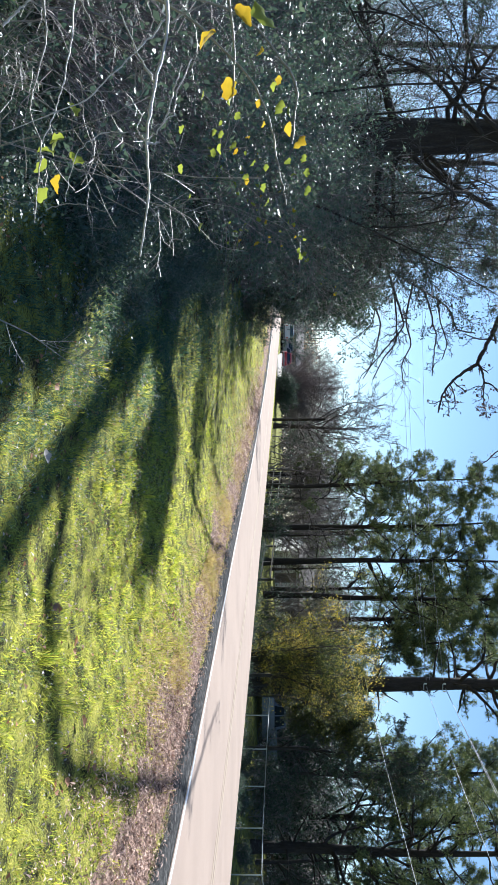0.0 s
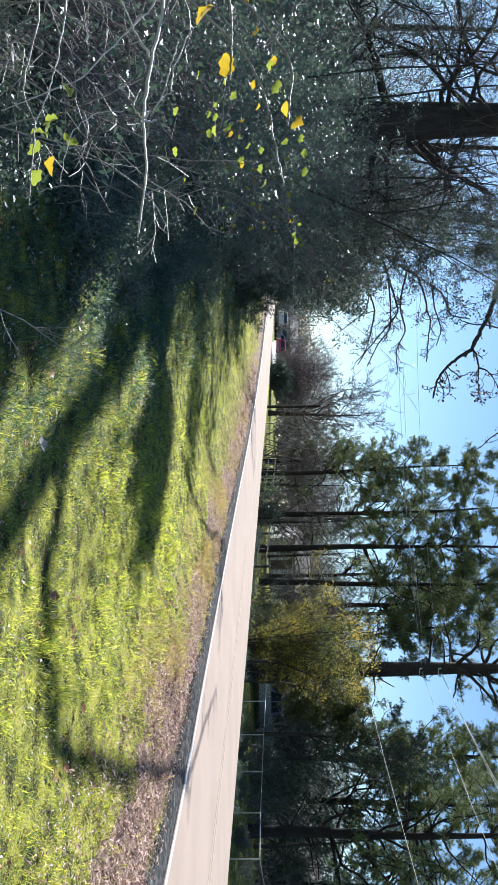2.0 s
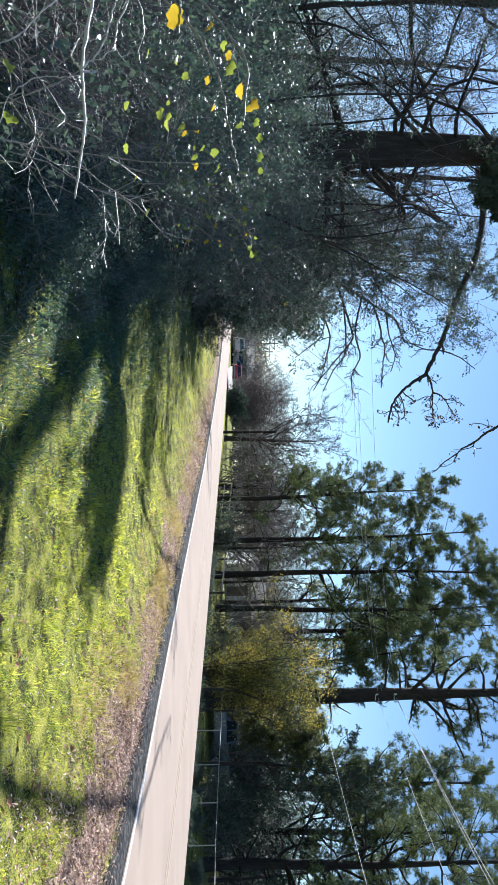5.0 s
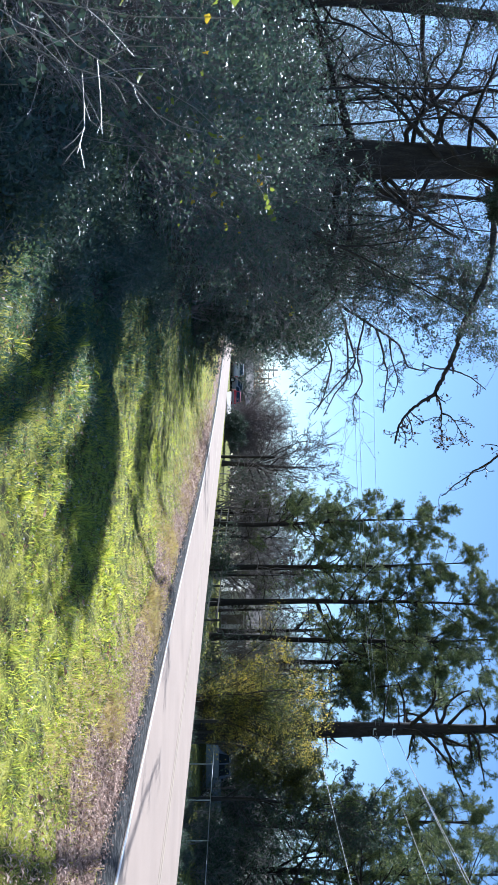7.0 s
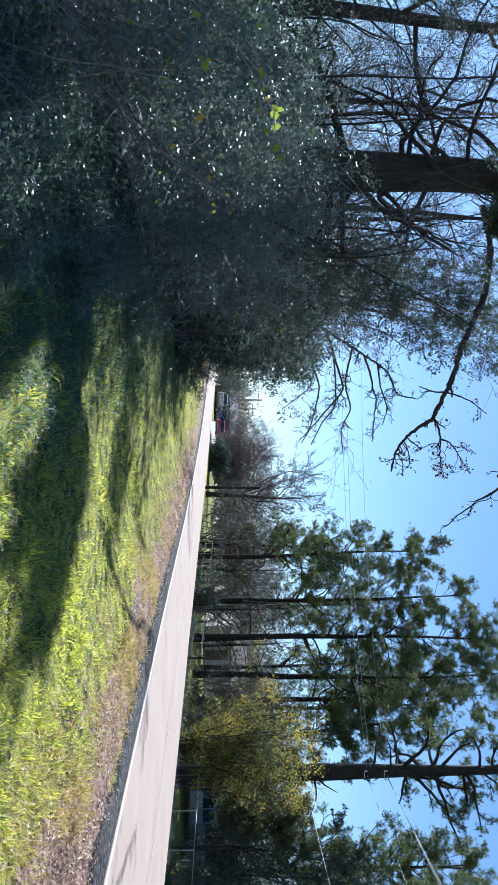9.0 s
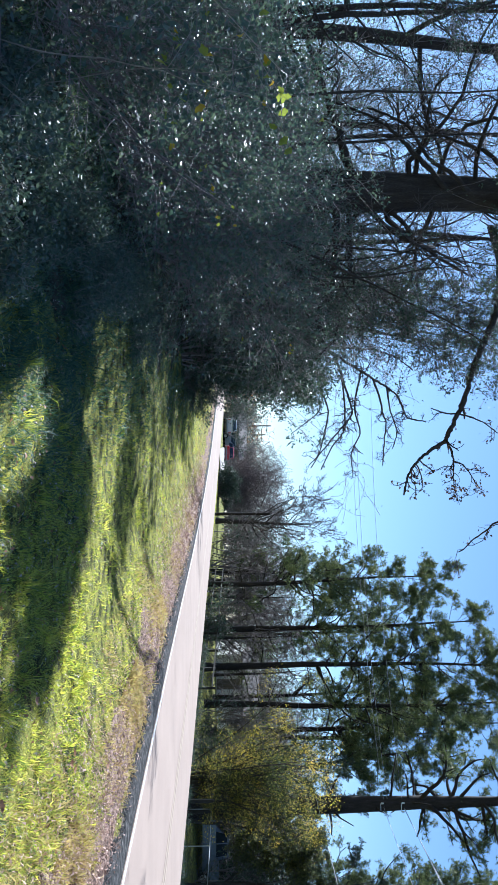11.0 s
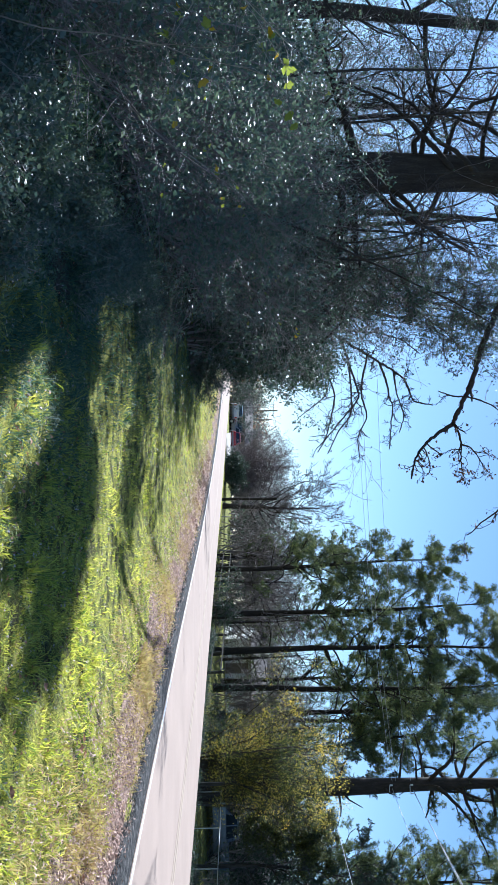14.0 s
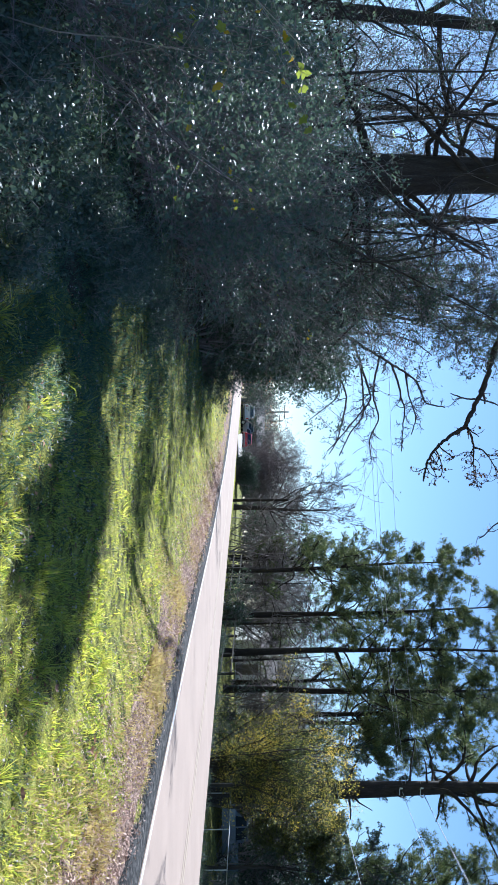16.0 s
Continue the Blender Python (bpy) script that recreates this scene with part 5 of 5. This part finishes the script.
def board_fence():
    fence = thing("board_fence", "weathered grey post-and-rail fence beside the road", "fence")
    ys = np.arange(44.0, 64.0, 2.4)
    level = lambda q: float(np.interp(q, [44, 64], [land(float(road_right(44.0)) + 3.6, 44.0), land(float(road_right(64.0)) + 3.6, 64.0)]))
    pts = [(float(road_right(y)) + 3.6, float(y)) for y in ys]
    for x, y in pts:
        bm = bmesh.new()
        z = float(land(x, y))
        box(bm, (x, y, z + 0.5), (0.12, 0.12, 1.5), 0.012)
        part("post", bm, FENCE_WOOD, fence)
    for (xa, ya), (xb, yb) in zip(pts, pts[1:]):
        for h in (0.55, 1.08):
            a, b = Vector((xa, ya, level(ya) + h)), Vector((xb, yb, level(yb) + h))
            bm = bmesh.new()
            d = b - a
            m = Matrix.Translation((a + b) / 2 + Vector((-0.08, 0, 0))) @ d.to_track_quat("X", "Z").to_matrix().to_4x4()
            bmesh.ops.create_cube(bm, size=1.0, matrix=m @ Matrix.Diagonal((d.length, 0.03, 0.07, 1)))
            part("rail", bm, FENCE_WOOD, fence)
    return fence


board_fence()


def wooden_post(x, y, h, r, label):
    bm = bmesh.new()
    z = float(land(x, y))
    cyl(bm, (x, y, z - 0.3), (x, y, z + h), r * 1.1, r * 0.9, 12)
    bmesh.ops.bevel(bm, geom=[e for e in bm.edges if all(v.co.z > z + h - 0.01 for v in e.verts)], offset=r * 0.3, segments=2, affect="EDGES")
    return tagged(part("wooden_post", bm, FENCE_WOOD), label, "post")


wooden_post(10.7, 37.0, 1.6, 0.085, "dark weathered gate post in the shade")
wooden_post(12.2, 40.5, 1.55, 0.085, "dark weathered gate post in the shade")
wooden_post(-2.0, 70.0, 4.6, 0.12, "tall dark weathered post beside the road")


def utility_pole(x, y, h, turn, label):
    top = thing("utility_pole", label, "utility pole", (x, y, rise_from(x, y, 0.3)), turn, "utility poles")
    bm = bmesh.new()
    cyl(bm, (0, 0, 0), (0, 0, h), 0.16, 0.11, 12)
    part("pole", bm, OLD_WOOD, top)
    bm = bmesh.new()
    box(bm, (0, 0.14, h - 0.7), (2.4, 0.1, 0.12), 0.01)
    arm = part("crossarm", bm, OLD_WOOD, top)
    for dx in (-1.1, -0.5, 0.5, 1.1):
        bm = bmesh.new()
        cyl(bm, (dx, 0.14, h - 0.64), (dx, 0.14, h - 0.46), 0.05, 0.035, 8)
        part("insulator", bm, PORCELAIN, arm)
    return top


utility_pole(-19.2, 138, 8.4, 20, "distant wooden utility pole with a crossarm")
utility_pole(-20.6, 160, 8.4, 20, "distant wooden utility pole with a crossarm")
utility_pole(-22.6, 184, 8.6, 20, "distant wooden utility pole with a crossarm")

# bracket fixed to the big pine's trunk
bracket = thing("wire_bracket", "steel service bracket with insulators on a pine trunk", "bracket", (14.35, 47.5, 9.3))
bm = bmesh.new()
box(bm, (0, -0.05, 0), (0.42, 0.035, 0.035), 0.006)
box(bm, (0, -0.05, 1.1), (0.42, 0.035, 0.035), 0.006)
box(bm, (0, 0.02, 0.55), (0.04, 0.04, 1.3), 0.006)
part("frame", bm, GALVANISED, bracket)
for dz in (0.0, 1.1):
    for dx in (-0.22, 0.22):
        bm = bmesh.new()
        cyl(bm, (dx, -0.05, dz + 0.03), (dx, -0.05, dz + 0.17), 0.05, 0.035, 8)
        part("insulator", bm, PORCELAIN, bracket)


def wire(a, b, sag, r=0.009):
    t = np.linspace(0, 1, 24)
    P = np.array(a)[None] * (1 - t)[:, None] + np.array(b)[None] * t[:, None]
    P[:, 2] -= sag * 4 * t * (1 - t)
    ob = mesh("overhead_wire", *tubes(P[None], np.full((1, 24), r), 5), WIRE)
    return tagged(ob, "thin sagging overhead service wire", "wire", "overhead wires")


wire((14.3, 47.5, 9.45), (24.5, 10, 12.0), 0.5, 0.012)
wire((14.4, 47.5, 10.55), (19.5, 6, 12.5), 0.5, 0.012)
wire((14.45, 47.5, 10.6), (20.5, 6, 12.6), 0.5, 0.012)
wire((13.9, 47.6, 5.9), (21.5, 8, 7.3), 0.3, 0.012)
wire((14.2, 47.6, 9.5), (-16, 49, 8.6), 0.6)
wire((14.2, 47.6, 9.7), (-16, 49, 8.9), 0.6)
wire((14.2, 47.6, 10.5), (-16, 49, 9.8), 0.6)

# ---- vehicles ----
def slab(bm, profile, half, inset=0.0):
    """A side profile (x, z) drawn out to both sides; the upper points lean inwards by inset."""
    zs = [z for _, z in profile]
    lo, hi = min(zs), max(zs)
    rings = []
    for sgn in (-1, 1):
        rings.append([bm.verts.new((x, sgn * (half - inset * (z - lo) / (hi - lo)), z)) for x, z in profile])
    n = len(profile)
    bm.faces.new(rings[0])
    bm.faces.new(rings[1][::-1])
    for i in range(n):
        bm.faces.new((rings[0][i], rings[1][i], rings[1][(i + 1) % n], rings[0][(i + 1) % n]))
    return bm


def vehicle(name, label, category, x, y, turn, paint, shape, group="", lift=0.0):
    """A parked vehicle, its nose along local +x."""
    top = thing(name, label, category, (x, y, float(land(x, y)) + lift), turn, group)
    l, w, h = {"suv": (4.9, 0.96, 1.82), "pickup": (5.5, 0.98, 1.85), "car": (4.6, 0.90, 1.46)}[shape]
    f, b, belt = l / 2, -l / 2, h * 0.56
    bm = bmesh.new()
    slab(bm, [(b, 0.42), (b + 0.1, 0.30), (f - 0.15, 0.30), (f, 0.45), (f, belt * 0.78), (f - 0.25, belt * 0.94), (l * 0.18, belt + 0.03), (b + 0.05, belt + 0.02), (b, belt * 0.8)], w)
    bmesh.ops.bevel(bm, geom=list(bm.edges), offset=0.05, segments=2, affect="EDGES")
    body = part("body", bm, paint, top)
    cab = {"suv": [(b + 0.06, belt), (l * 0.2, belt), (l * 0.06, h - 0.03), (-0.2, h), (b + 0.3, h - 0.02)], "pickup": [(-0.75, belt), (l * 0.2, belt), (l * 0.07, h - 0.03), (-0.1, h), (-0.65, h - 0.02)], "car": [(b + 0.5, belt), (l * 0.22, belt), (l * 0.06, h - 0.02), (-0.3, h), (b + 1.2, h - 0.04)]}[shape]
    bm = bmesh.new()
    slab(bm, cab, w - 0.04, 0.2)
    bmesh.ops.bevel(bm, geom=list(bm.edges), offset=0.04, segments=2, affect="EDGES")
    cabin = part("cabin", bm, paint, top)
    cx0, cx1 = cab[0][0], cab[1][0]
    for sgn in (-1, 1):
        for k in range(2):
            bm = bmesh.new()
            xa = cx0 + (cx1 - cx0) * (0.10 + 0.40 * k)
            xb = cx0 + (cx1 - cx0) * (0.46 + 0.36 * k)
            z0, z1 = belt + 0.06, h - 0.12
            yo = lambda z: sgn * (w - 0.04 - 0.2 * (z - belt) / (h - belt) + 0.006)
            q = [(xa, yo(z0), z0), (xb, yo(z0), z0), (xb - 0.16 * k, yo(z1), z1), (xa + 0.08 * (1 - k), yo(z1), z1)]
            vs = [bm.verts.new(v) for v in q] + [bm.verts.new((v[0], v[1] - sgn * 0.02, v[2])) for v in q]
            bm.faces.new(vs[:4])
            for i in range(4):
                bm.faces.new((vs[i], vs[(i + 1) % 4], vs[4 + (i + 1) % 4], vs[4 + i]))
            part("side_window", bm, GLASS, cabin)
    for (xa, za), (xb, zb), nm in ((cab[1], cab[2], "windscreen"), (cab[0], cab[-1], "rear_window")):
        bm = bmesh.new()
        n = Vector((zb - za, 0, -(xb - xa))).normalized() * (0.012 if nm == "windscreen" else -0.012)
        pts = []
        for t in (0.12, 0.88):
            xx, zz = xa + (xb - xa) * t, za + (zb - za) * t
            hw = w - 0.14 - 0.2 * (zz - belt) / (h - belt)
            pts += [Vector((xx, -hw, zz)) + n, Vector((xx, hw, zz)) + n]
        vs = [bm.verts.new(p) for p in (pts[0], pts[1], pts[3], pts[2])]
        bm.faces.new(vs)
        part(nm, bm, GLASS, cabin)
    for wx in (b + l * 0.2, f - l * 0.19):
        for sgn in (-1, 1):
            bm = bmesh.new()
            cyl(bm, (wx, sgn * (w - 0.2), 0.36), (wx, sgn * (w + 0.02), 0.36), 0.36, sides=20)
            bmesh.ops.bevel(bm, geom=list(bm.edges), offset=0.03, segments=1, affect="EDGES")
            wheel = part("wheel", bm, RUBBER, top)
            bm = bmesh.new()
            cyl(bm, (wx, sgn * (w + 0.015), 0.36), (wx, sgn * (w + 0.035), 0.36), 0.22, 0.2, 16)
            part("rim", bm, RIM, wheel)
    for sgn in (-1, 1):
        bm = bmesh.new()
        box(bm, (b + 0.0, sgn * (w - 0.12), belt * 0.8), (0.06, 0.14, 0.34), 0.01)
        part("tail_light", bm, LAMP_RED, top)
        bm = bmesh.new()
        box(bm, (f - 0.03, sgn * (w - 0.22), belt * 0.68), (0.08, 0.3, 0.14), 0.01)
        part("headlight", bm, LAMP_CLEAR, top)
    for xx in (b - 0.03, f + 0.02):
        bm = bmesh.new()
        box(bm, (xx, 0, 0.46), (0.14, w * 1.9, 0.2), 0.03)
        part("bumper", bm, GREY_PAINT, top)
    if shape == "pickup":
        for sgn in (-1, 1):
            bm = bmesh.new()
            box(bm, ((b - 0.75) / 2, sgn * (w - 0.05), belt + 0.1), (l / 2 - 0.8, 0.07, 0.2), 0.01)
            part("bed_side", bm, paint, top)
        bm = bmesh.new()
        box(bm, (b + 0.05, 0, belt + 0.1), (0.07, w * 1.9, 0.2), 0.01)
        part("tailgate", bm, paint, top)
    return top


vehicle("suv", "champagne sport utility vehicle standing where the road bends", "car", -14.4, 118.0, 105, TAN_PAINT, "suv", lift=0.05)
vehicle("pickup_truck", "pale blue pickup truck parked in tree shade", "pickup truck", 18.0, 53.0, 168, BLUE_PAINT, "pickup")
vehicle("car", "maroon car parked behind the fence in shade", "car", 19.6, 58.0, 160, MAROON_PAINT, "car")
vehicle("car", "red car parked on a pale driveway", "car", -11.2, 107, 98, RED_PAINT, "car", "parked cars", 0.05)
vehicle("car", "grey car parked on a pale driveway", "car", -12.6, 113, 175, GREY_PAINT, "car", "parked cars", 0.05)
vehicle("pickup_truck", "pale pickup truck parked on a driveway", "pickup truck", -15.8, 114, 100, WHITE_SIDING, "pickup", "parked cars", 0.05)

# ---- buildings ----
def house(label, x, y, turn, size, wall_h, roof_h, wall_mat, windows, door):
    lx, ly = size
    top = thing("house", label, "house", (x, y, float(land(x, y)) - 0.1), turn)
    bm = bmesh.new()
    box(bm, (0, 0, wall_h / 2), (lx, ly, wall_h))
    wall = part("wall", bm, wall_mat, top)
    for k in range(int(wall_h / 0.22)):
        bm = bmesh.new()
        box(bm, (0, -ly / 2 - 0.012, 0.3 + k * 0.21), (lx, 0.024, 0.19))
        part("siding_board", bm, wall_mat, wall)
    bm = bmesh.new()
    o = 0.4
    sec = [(-ly / 2 - o, wall_h - 0.1), (0, wall_h + roof_h), (ly / 2 + o, wall_h - 0.1), (ly / 2 + o, wall_h - 0.22), (0, wall_h + roof_h - 0.15), (-ly / 2 - o, wall_h - 0.22)]
    rings = [[bm.verts.new((sx, yy, zz)) for yy, zz in sec] for sx in (-lx / 2 - o, lx / 2 + o)]
    bm.faces.new(rings[0])
    bm.faces.new(rings[1][::-1])
    for i in range(6):
        bm.faces.new((rings[0][i], rings[1][i], rings[1][(i + 1) % 6], rings[0][(i + 1) % 6]))
    part("roof", bm, ROOFING, top)
    for sx in (-lx / 2, lx / 2):
        bm = bmesh.new()
        bm.faces.new([bm.verts.new(v) for v in ((sx, -ly / 2, wall_h), (sx, ly / 2, wall_h), (sx, 0, wall_h + roof_h - 0.15))])
        part("gable", bm, wall_mat, top)
    for wx in windows:
        bm = bmesh.new()
        box(bm, (wx, -ly / 2 - 0.04, 1.55), (1.0, 0.08, 1.2), 0.01)
        fr = part("window", bm, WHITE_SIDING, top)
        for dz in (-0.29, 0.29):
            bm = bmesh.new()
            box(bm, (wx, -ly / 2 - 0.085, 1.55 + dz), (0.82, 0.02, 0.5))
            part("pane", bm, GLASS, fr)
    bm = bmesh.new()
    box(bm, (door, -ly / 2 - 0.04, 1.1), (0.95, 0.07, 2.05), 0.01)
    dr = part("door", bm, OLD_WOOD, top)
    bm = bmesh.new()
    box(bm, (door + 0.36, -ly / 2 - 0.1, 1.05), (0.06, 0.06, 0.06), 0.01)
    part("door_handle", bm, GALVANISED, dr)
    return top


house("small white sided house half hidden by pine trunks", 13.4, 81, 12, (7.5, 6), 2.5, 1.5, WHITE_SIDING, (-2.6, 0.5, 2.7), -1.0)
house("white sided house behind the fence and trees", 36.0, 63, -25, (11, 7), 2.7, 1.8, WHITE_SIDING, (-3.8, -0.6, 3.6), 1.4)
house("low tan building beyond the parked cars", -13.5, 124, 8, (11, 6), 2.5, 1.2, BRICK_TAN, (-3.4, 3.4), 0.5)
